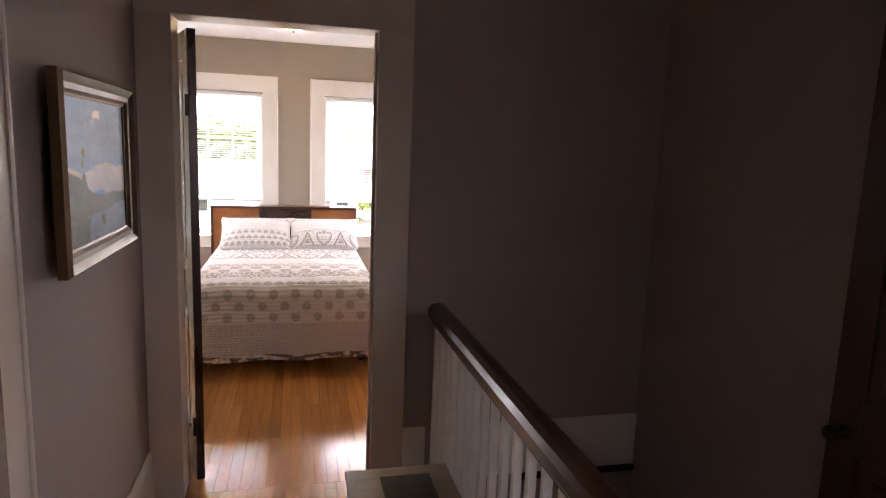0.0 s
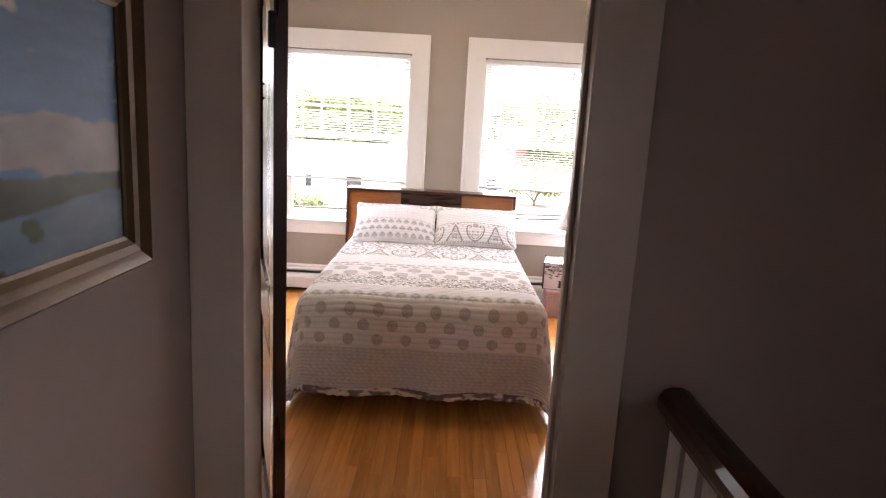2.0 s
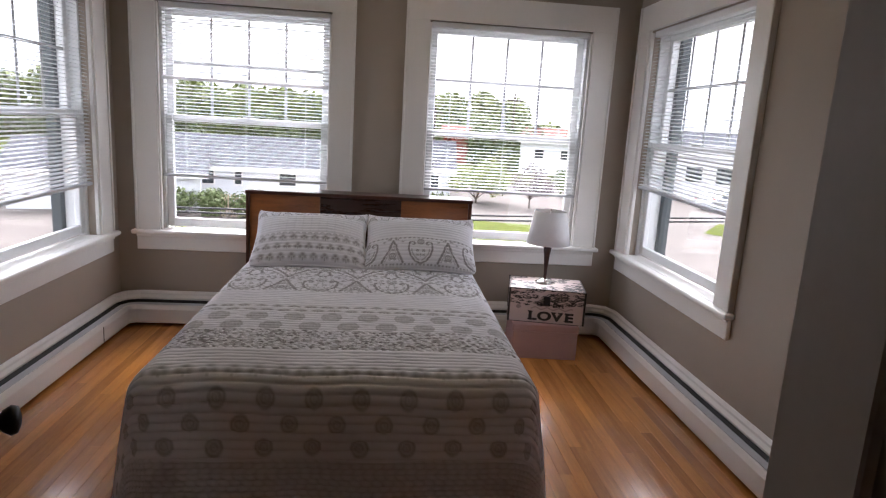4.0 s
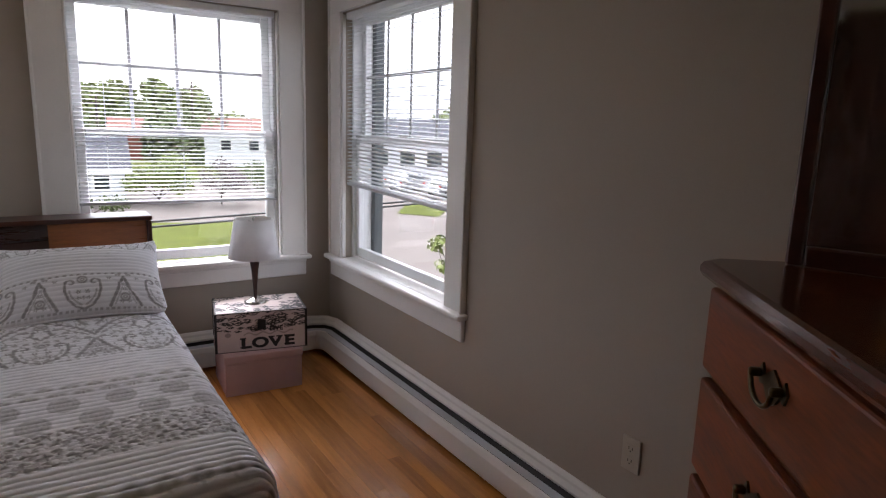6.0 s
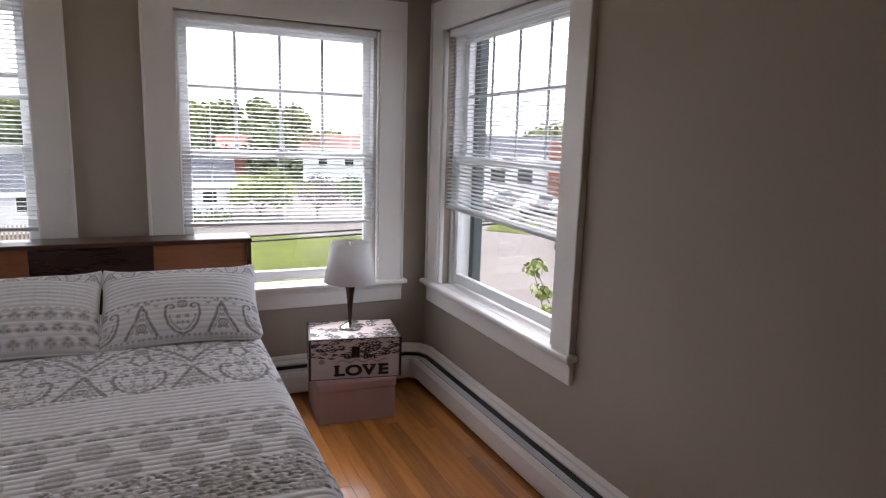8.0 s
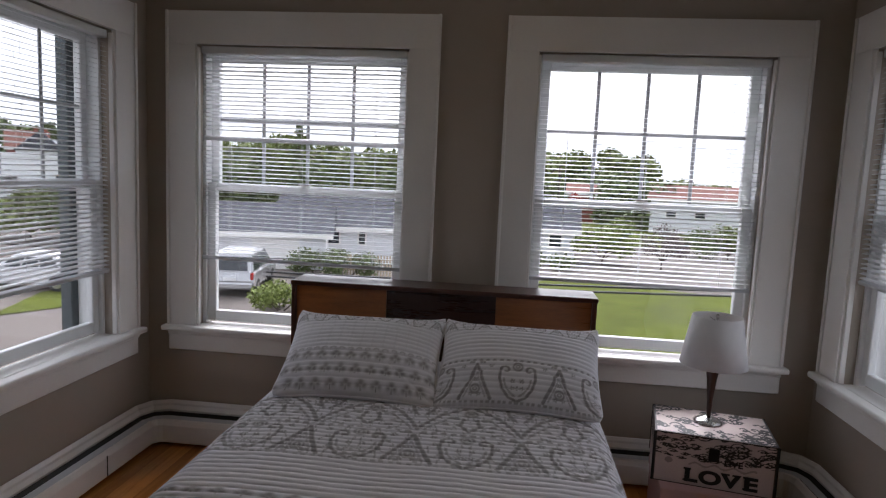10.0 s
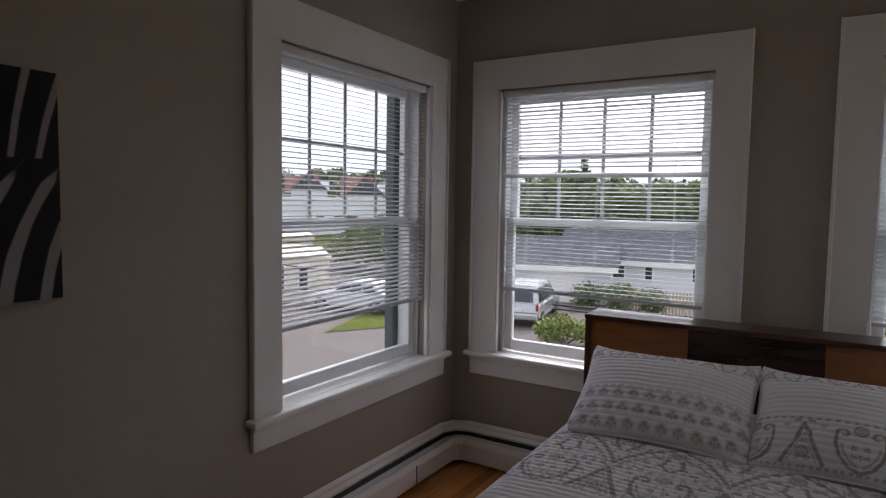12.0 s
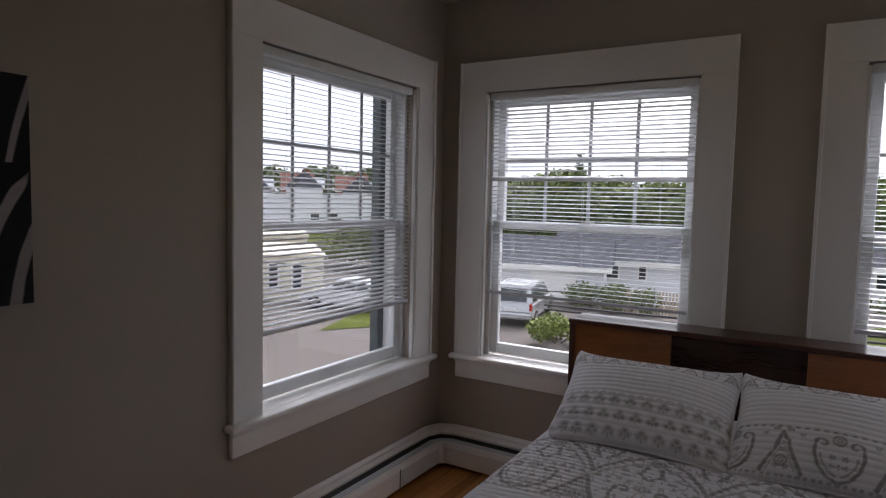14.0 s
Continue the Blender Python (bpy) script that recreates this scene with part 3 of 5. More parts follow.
# ---- hall things ----
def railing():
    r = thing("stair_railing", label="dark varnished handrail on white square balusters beside stairwell", category="railing")
    sec = [(-0.036, 0.0), (0.036, 0.0), (0.045, 0.018), (0.045, 0.044), (0.034, 0.064), (0.014, 0.073), (-0.014, 0.073), (-0.034, 0.064), (-0.045, 0.044), (-0.045, 0.018)]
    part("handrail", sweep(sec, [(0.87, 2.5, 0.795), (0.867, 5.90, 0.795), (0.867, HY - 0.001, 0.798)]), M_RAILWOOD, r, "dark red-brown varnished handrail")
    part("fillet", box((0.840, 2.5, 0.777), (0.876, HY - 0.02, 0.7945), 0.003), M_RAILWOOD, r)
    part("shoe_rail", box((0.828, 2.5, 0.0), (0.888, HY - 0.02, 0.03), 0.005), M_TRIM, r)
    me = finish(box((-0.014, -0.011, 0.0305), (0.014, 0.011, 0.7765), 0.003), "baluster", M_TRIM)
    y = HY - 0.06
    while y > 2.55:
        b = new("baluster", me)
        b.parent = r
        b.matrix_basis = pose(0.858, y, 0)
        y -= 0.108
    part("newel", box((0.835, 2.43, 0), (0.905, 2.50, 0.95), 0.006), M_RAILWOOD, r)


railing()


def hall_box():
    t = thing("wooden_box", pose(0.40, 4.99, 0), "weathered wooden box with dark printed lid inset", "box")
    part("body", box((0.008, 0.008, 0), (0.372, 0.362, 0.375), 0.004), M_BOXWOOD, t)
    part("lid", box((0, 0, 0.3755), (0.38, 0.37, 0.40), 0.005), M_BOXWOOD, t)
    part("inset", box((0.12, 0.05, 0.4002), (0.30, 0.30, 0.4025)), M_DARKPAPER, t, "dark printed inset panel")


hall_box()


def fbm(x, y, s, seed=0.0, octaves=4):
    """Smooth value noise on arrays."""
    out, amp, tot = np.zeros_like(x), 1.0, 0.0
    for o in range(octaves):
        f = s * 2 ** o
        xi, yi = np.floor(x * f), np.floor(y * f)
        u, v = x * f - xi, y * f - yi
        u, v = u * u * (3 - 2 * u), v * v * (3 - 2 * v)

        def hsh(a, b):
            q = np.sin(a * 127.1 + b * 311.7 + seed * 17.3 + o * 5.1) * 43758.5453
            return q - np.floor(q)
        n = (hsh(xi, yi) * (1 - u) + hsh(xi + 1, yi) * u) * (1 - v) + (hsh(xi, yi + 1) * (1 - u) + hsh(xi + 1, yi + 1) * u) * v
        out, tot, amp = out + amp * n, tot + amp, amp * 0.5
    return out / tot


def smooth(x, a, b):
    t = np.clip((x - a) / (b - a), 0, 1)
    return t * t * (3 - 2 * t)


def landscape():
    y0, y1, z0, z1 = 4.925, 5.625, 1.217, 1.742
    t = thing("framed_painting", pose(HX, 0.0, -0.006), "oil landscape of clouds and lake in bronze gilt frame", "painting")
    xb, xf = 0.034, 0.068
    fw = 0.062
    sec = [(0.0, 0.0), (0.0, xf - 0.01), (-0.008, xf), (-0.02, xf - 0.006), (-0.03, xf - 0.012), (-0.045, xf - 0.014), (-0.055, xf - 0.022), (-fw, xf - 0.024), (-fw, xb)]
    cy, cz, hw, hh = (y0 + y1) / 2, (z0 + z1) / 2, (y1 - y0) / 2, (z1 - z0) / 2
    corners = [(-1, -1), (1, -1), (1, 1), (-1, 1)]
    for k in range(4):
        bm = bmesh.new()
        rings = []
        for c in (corners[k], corners[(k + 1) % 4]):
            rings.append([bm.verts.new((max(d, xb), cy + c[0] * (hw + i), cz + c[1] * (hh + i))) for i, d in sec])
        n = len(sec)
        for j in range(n):
            bm.faces.new((rings[0][j], rings[0][(j + 1) % n], rings[1][(j + 1) % n], rings[1][j]))
        bm.faces.new(rings[0][::-1]), bm.faces.new(rings[1])
        part("frame_rail", bm, M_GOLD, t)
    n = 150
    v, u = np.meshgrid(np.linspace(0, 1, n), np.linspace(0, 1, n), indexing="ij")
    pts = np.stack([np.full_like(u, 0.040), y0 + fw + u * (y1 - y0 - 2 * fw), z0 + fw + v * (z1 - z0 - 2 * fw)], -1)
    pts[..., 0] += 0.0005 * fbm(u, v, 40, 3)
    sky = np.array([0.07, 0.19, 0.40]) * (1.25 - 0.5 * v[..., None]) * (0.8 + 0.4 * fbm(u, v * 3, 9, 15))[..., None]
    cl = fbm(u * 1.3, v * 2.2, 3.0, 1)
    cloud = smooth(cl + 0.30 * np.exp(-((v - 0.42) / 0.12) ** 2) * smooth(u, 0.2, 0.55) - 0.12 * v, 0.52, 0.62)[..., None]
    shade = (0.45 + 0.55 * fbm(u, v, 6, 7))[..., None]
    img = sky * (1 - cloud) + np.array([0.50, 0.48, 0.49]) * shade * cloud
    hill = 0.29 + 0.05 * fbm(u, v * 0, 5, 4) + 0.24 * np.clip(1 - u / 0.6, 0, 1) ** 1.3
    land = smooth(hill - v, 0, 0.015)[..., None]
    img = img * (1 - land) + np.array([0.045, 0.07, 0.045]) * (0.5 + 1.0 * fbm(u, v, 12, 2))[..., None] * land
    lake = smooth(0.16 + 0.06 * u + 0.03 * fbm(u, v * 0, 6, 9) - v, 0, 0.02)[..., None]
    img = img * (1 - lake) + np.array([0.12, 0.21, 0.30]) * (0.7 + 0.6 * fbm(u, v * 3, 5, 5))[..., None] * lake
    bush = smooth(fbm(u, v, 7, 11) - 0.9 * u - 0.9 * np.abs(v - 0.14), 0.12, 0.2)[..., None]
    img = img * (1 - bush) + np.array([0.04, 0.075, 0.03]) * (0.5 + 1.2 * fbm(u, v, 20, 6))[..., None] * bush
    part("stretcher", box((0.0005, y0 + 0.09, z0 + 0.09), (0.0385, y1 - 0.09, z1 - 0.09)), M_BLACK, t)
    canvas = new("canvas", grid_mesh("canvas", pts, M_PAINTING, [("paint", img)]))
    canvas.parent = t


landscape()


# ---- the bed ----
BX, HWM, TOPZ, YH, LEN = 0.152, 0.63, 0.60, 9.63, 2.04


def ring(d, r, w):
    return np.exp(-((d - r) / w) ** 2)


def stroke(x, y, pts, w):
    """A painted line through points, as a mask."""
    out = np.zeros_like(x)
    for (x0, y0), (x1, y1) in zip(pts, pts[1:]):
        dx, dy = x1 - x0, y1 - y0
        f = np.clip(((x - x0) * dx + (y - y0) * dy) / (dx * dx + dy * dy + 1e-9), 0, 1)
        out = np.maximum(out, smooth(w - np.hypot(x - x0 - f * dx, y - y0 - f * dy), -0.3 * w, 0.3 * w))
    return out


def spiral(cx, cy, r, start, turn, n=9):
    return [(cx + r * (1 - 0.75 * k / n) * math.cos(start + turn * k / n), cy + r * (1 - 0.75 * k / n) * math.sin(start + turn * k / n)) for k in range(n + 1)]


def damask(u, v, aspect=1.0):
    """Mirrored lyres and pointed arches with roundels: u repeats every 1, v runs 0 to 1."""
    q = np.abs((u % 1.0) - 0.5) * aspect
    e = 0.5 * aspect
    w = 0.026
    lyre = [(0.03, 0.05), (0.15, 0.11), (0.27, 0.28), (0.33, 0.52), (0.32, 0.66)] + spiral(0.22, 0.72, 0.105, -0.3, 5.4)
    out = stroke(q, v, lyre, w)
    out = np.maximum(out, 0.7 * stroke(q, v, [(0.04, 0.14), (0.13, 0.21), (0.22, 0.36), (0.25, 0.50)], 0.018))
    out = np.maximum(out, stroke(q, v, [(e, 0.84), (e - 0.06, 0.66), (e - 0.16, 0.38), (e - 0.29, 0.07)], 0.032))
    out = np.maximum(out, 0.6 * stroke(q, v, [(e, 0.62), (e - 0.10, 0.36), (e - 0.20, 0.10)], 0.016))
    for cx in np.arange(0.06, e, 0.13):
        out = np.maximum(out, 0.8 * smooth(1 - np.hypot((q - cx) / 0.05, (v - 0.955) / 0.035), 0, 0.3))
    out = np.maximum(out, 0.8 * stroke(q, v, spiral(e - 0.09, 0.90, 0.045, 3.4, -4.5), 0.022))
    for cx, cy in ((0.0, 0.80), (e, 0.27)):
        d = np.hypot(q - cx, v - cy)
        out = np.maximum(out, np.maximum(ring(d, 0.085, 0.022), ring(d, 0.035, 0.02)))
    for cx, cy in ((0.085, 0.46), (0.0, 0.30), (0.09, 0.30), (e - 0.26, 0.80), (e, 0.47), (e - 0.07, 0.16)):
        d, an = np.hypot(q - cx, v - cy), np.arctan2(v - cy, q - cx)
        out = np.maximum(out, 0.85 * smooth(0.048 + 0.014 * np.cos(5 * an) - d, 0, 0.015) * (d > 0.012))
    out = np.maximum(out, 0.7 * stroke(q, v, [(0.0, 0.02), (e, 0.02)], 0.018) * (np.cos(q * 60) > -0.2))
    return np.clip(out, 0, 1)


def branches(u, v, aspect=1.0):
    """Crossing leafy boughs under the pillows: u repeats every 1, v runs 0 to 1."""
    q = np.abs((u % 1.0) - 0.5) * aspect
    e = 0.5 * aspect
    out = stroke(q, v, [(0.0, 0.05), (0.12, 0.30), (0.30, 0.62), (e, 0.98)], 0.035)
    out = np.maximum(out, 0.8 * stroke(q, v, [(0.10, 0.05), (0.22, 0.24), (0.42, 0.50), (e, 0.70)], 0.02))
    out = np.maximum(out, stroke(q, v, [(0.05, 0.55), (0.16, 0.78), (0.20, 0.99)], 0.028))
    out = np.maximum(out, stroke(q, v, [(e, 0.08), (e - 0.14, 0.28), (e - 0.10, 0.52)], 0.03))
    for k, (cx, cy, a) in enumerate(((0.10, 0.14, 0.6), (0.22, 0.34, -0.4), (0.20, 0.56, 1.4), (0.36, 0.52, 0.2), (0.32, 0.82, 1.1), (0.42, 0.72, -0.2), (0.06, 0.82, 0.9), (0.10, 0.66, -0.8), (0.40, 0.30, 0.5), (0.30, 0.14, 0.0))):
        x, y = (q - cx * e / 0.5) * math.cos(a) + (v - cy) * math.sin(a), -(q - cx * e / 0.5) * math.sin(a) + (v - cy) * math.cos(a)
        out = np.maximum(out, 0.8 * smooth(1 - np.hypot(x / 0.065, y / 0.03), 0, 0.3))
    d = np.hypot(q - e, v - 0.72)
    out = np.maximum(out, np.maximum(ring(d, 0.09, 0.025), ring(d, 0.035, 0.025)))
    return np.clip(out, 0, 1)


def trees_row(u, v):
    """A row of small leaf sprigs."""
    q = (u % 1.0) - 0.5
    out = ring(np.hypot(q, (v - 0.72)), 0.0, 0.21)
    for s in (-1, 1):
        out = np.maximum(out, ring(np.hypot(q - s * 0.2, v - 0.5), 0.0, 0.19))
    return np.clip(np.maximum(out, ring(q, 0, 0.05) * (v < 0.5) * (v > 0.22)), 0, 1)


def cover_surface(A, B):
    """The draped cover: A across the bed, B from head to foot. Returns points, and how far each lies past the mattress edge."""
    oa, ob = np.clip(np.abs(A) - HWM + 0.05, 0, None), np.clip(B - LEN + 0.05, 0, None)
    d = np.minimum((oa ** 3 + ob ** 3) ** (1 / 3), 0.62)
    wa, wb = oa / np.maximum(oa + ob, 1e-6), ob / np.maximum(oa + ob, 1e-6)
    nrm = np.maximum(np.hypot(wa, wb), 1e-6)
    R = 0.075
    ang = np.clip(d / R, 0, math.pi / 2)
    hang = np.clip(d - R * math.pi / 2, 0, None)
    fold = np.sin(A * 9 + 1.3 * np.sin(A * 4)) * (ob > oa) + np.sin(B * 8 + np.sin(B * 5)) * (oa >= ob)
    out = R * np.sin(ang) + hang * (0.13 + 0.05 * fold) + 0.05 * hang * wa * wb * 4
    drop = R * (1 - np.cos(ang)) + hang * 0.985
    sx = np.sign(A)
    X = BX + np.clip(A, -HWM + 0.05, HWM - 0.05) + sx * out * wa / nrm
    Y = YH - np.minimum(B, LEN - 0.05) - out * wb / nrm
    Z = np.maximum(TOPZ - drop, 0.012)
    Z += (0.012 * fbm(A + 3, B, 2.2, 2) - 0.008 * smooth(np.abs(A), 0.42, 0.62)) * (hang <= 0)
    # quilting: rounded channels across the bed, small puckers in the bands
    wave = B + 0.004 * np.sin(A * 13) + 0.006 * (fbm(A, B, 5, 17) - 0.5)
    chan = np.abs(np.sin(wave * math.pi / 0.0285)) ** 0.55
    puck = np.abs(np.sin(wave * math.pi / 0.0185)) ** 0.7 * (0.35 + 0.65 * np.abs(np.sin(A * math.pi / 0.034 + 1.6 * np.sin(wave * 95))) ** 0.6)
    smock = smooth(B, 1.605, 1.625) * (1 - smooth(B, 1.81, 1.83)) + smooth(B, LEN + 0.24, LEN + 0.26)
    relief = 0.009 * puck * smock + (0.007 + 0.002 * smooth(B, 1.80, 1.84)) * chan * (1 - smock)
    relief += 0.003 * fbm(A, B, 24, 6, 3)
    Z += relief * (hang <= 0) * np.cos(ang)
    X += sx * relief * (1 - np.cos(ang)) * wa / nrm
    Y -= relief * (1 - np.cos(ang)) * wb / nrm
    return np.stack([X, Y, Z], -1), oa, ob, chan, puck, smock


def bedspread():
    da, db, step = 0.455, 0.465, 0.005
    A1, B1 = np.arange(-HWM - da, HWM + da + step, step), np.arange(0, LEN + db + step, step)
    B, A = np.meshgrid(B1, A1, indexing="ij")
    pts, oa, ob, chan, puck, smock = cover_surface(A, B)
    ink = np.zeros_like(A)

    def band(lo, hi):
        return smooth(B, lo, lo + 0.006) * (1 - smooth(B, hi - 0.006, hi))
    wob = 0.008 * (fbm(A, B, 25, 8) - 0.5)
    ink = np.maximum(ink, band(0.80, 1.055) * damask((A + wob) / 0.35, (1.055 - B) / 0.255, 1.37) * 0.85)
    ink = np.maximum(ink, band(0.56, 0.80) * branches((A + wob) / 0.35 + 0.5, (0.80 - B) / 0.24, 1.46) * 0.82)
    mir = np.abs(((A + wob) / 0.35) % 1.0 - 0.5) * 0.35
    ink = np.maximum(ink, band(0.57, 1.045) * 0.62 * smooth(0.05 - np.abs(fbm(mir, B, 30, 31, 2) - 0.5), 0, 0.02))
    ink = np.maximum(ink, band(1.28, 1.385) * trees_row(A / 0.07 + 0.5 * (np.floor((B - 1.28) / 0.0525) % 2), ((1.385 - B) / 0.0525) % 1.0) * 0.8)
    row0 = np.floor((B - 1.385) / 0.118)
    q0, p0 = (((A + wob) / 0.15 + 0.5 * (row0 % 2)) % 1.0 - 0.5) * 0.15, ((B - 1.385) % 0.118) - 0.059
    d0 = np.hypot(q0 / 0.046, p0 / 0.058)
    ink = np.maximum(ink, band(1.385, 1.622) * smooth(1 - d0, 0, 0.12) * (0.48 + 0.1 * np.cos(d0 * 22)))
    ink = np.maximum(ink, band(1.612, 1.82) * 0.85 * smooth(fbm(A * 1.3, B * 3.4, 60, 3, 2), 0.50, 0.6))
    ink = np.maximum(ink, band(1.955, 2.055) * trees_row(A / 0.075, (2.055 - B) / 0.085) * 0.65)
    row = np.floor((B - 2.055) / 0.075)
    q = (((A + wob) / 0.15 + 0.5 * (row % 2)) % 1.0 - 0.5) * 0.15
    dd = np.hypot(q, ((B - 2.055) % 0.075) - 0.0375)
    ink = np.maximum(ink, band(2.055, 2.28) * smooth(0.033 - dd, 0, 0.006) * (0.46 + 0.14 * np.cos(dd * 520)))
    # foot band: even print ink, plus shade painted into the pucker hollows
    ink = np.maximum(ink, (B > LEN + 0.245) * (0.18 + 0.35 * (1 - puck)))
    # crease shade painted in the valleys between the quilted channels
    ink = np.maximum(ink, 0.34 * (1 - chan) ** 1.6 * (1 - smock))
    side = (oa > 0.06) & (ob <= 0)
    row2 = np.floor(oa / 0.075)
    q2 = ((B / 0.15 + 0.5 * (row2 % 2)) % 1.0 - 0.5) * 0.15
    d2 = np.hypot(q2, (oa % 0.075) - 0.0375)
    ink = np.maximum(ink, side * (oa < 0.3) * smooth(0.034 - d2, 0, 0.005) * 0.6)
    ink *= 0.72 + 0.4 * fbm(A, B, 60, 21, 2)
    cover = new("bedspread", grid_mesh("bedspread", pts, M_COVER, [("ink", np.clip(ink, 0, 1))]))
    th = cover.modifiers.new("thickness", "SOLIDIFY")
    th.thickness, th.offset = 0.006, -1
    tagged(cover, "white quilted bedspread with grey medallions hanging over bed", "bedspread")
    # the gathered hem, one strip down each side and along the foot
    ea, eb = HWM + da, LEN + db
    for k, (a0, a1, b0, b1, ax, bx) in enumerate(((-ea, -ea, 0, eb, -1, 0), (-ea, ea, eb, eb, 0, 1), (ea, ea, eb, 0, 1, 0))):
        n = 420
        V, S = np.meshgrid(np.linspace(0, 0.042, 7), np.linspace(0, 1, n), indexing="ij")
        A = a0 + (a1 - a0) * S + ax * (V - 0.004)
        B = b0 + (b1 - b0) * S + bx * (V - 0.004)
        P = cover_surface(A, B)[0]
        ruff = 0.007 * np.sin(S * n * 0.55 + 2 * np.sin(S * 60)) * V / 0.042 + 0.004
        P[..., 0] += ax * ruff
        P[..., 1] -= bx * ruff
        P[..., 2] = np.maximum(P[..., 2], 0.006)
        hi = smooth(fbm(S * 40, V * 60, 1.0, 12 + k, 2), 0.40, 0.55)
        hem = new("ruffled_hem", grid_mesh("ruffled_hem", P, M_COVER, [("ink", hi)]))
        hem.parent = cover
        tagged(hem, "ruffled dark floral hem")


bedspread()


def bed():
    b = thing("bed", pose(BX, 0, 0), "double bed with walnut bookcase headboard against the windows", "bed")
    x0, x1, y0, y1, top = -0.583 - BX, 0.837 - BX, 9.65, 9.845, 0.955
    w = x1 - x0
    hb = part("headboard", box((x0, y0 + 0.02, 0.02), (x1, y1 - 0.001, 0.30), 0.004), M_HBDARK, b, "dark walnut bookcase headboard")
    part("top_board", box((x0 - 0.004, y0 - 0.004, top - 0.022), (x1 + 0.004, y1, top), 0.004), M_RAILWOOD, hb)
    for a_, c in ((x0, x0 + 0.022), (x1 - 0.022, x1)):
        part("end_board", box((a_, y0, 0.3005), (c, y1 - 0.002, top - 0.0225), 0.003), M_RAILWOOD, hb)
    part("back_board", box((x0 + 0.0225, y1 - 0.015, 0.301), (x1 - 0.0225, y1 - 0.003, top - 0.023)), M_HBDARK, hb)
    part("shelf", box((x0 + 0.0225, y0 + 0.004, 0.301), (x1 - 0.0225, y1 - 0.016, 0.325)), M_HBDARK, hb)
    for a_, c in ((x0 + 0.023, x0 + 0.32 * w), (x0 + 0.68 * w, x1 - 0.023)):
        part("sliding_panel", box((a_, y0 + 0.012, 0.326), (c, y0 + 0.022, top - 0.0235), 0.002), M_HBWOOD, hb, "orange-brown veneered sliding panel")
    part("centre_panel", box((x0 + 0.32 * w, y0 + 0.03, 0.326), (x0 + 0.68 * w, y0 + 0.04, top - 0.0235)), M_HBDARK, hb, "very dark recessed centre panel")
    part("box_spring", box((-HWM + 0.03, 7.66, 0.16), (HWM - 0.03, 9.65, 0.34), 0.02, None, 2), M_SHADE, b)
    part("mattress", box((-HWM + 0.02, 7.64, 0.3405), (HWM - 0.02, 9.65, 0.575), 0.05, None, 3), M_SHADE, b)
    for sx in (-0.55, 0.55):
        for y in (7.72, 9.55):
            part("leg", lathe([(0.016, 0), (0.022, 0.10), (0.024, 0.159)], 10, None, pose(sx, y, 0)), M_RAILWOOD, b)


bed()


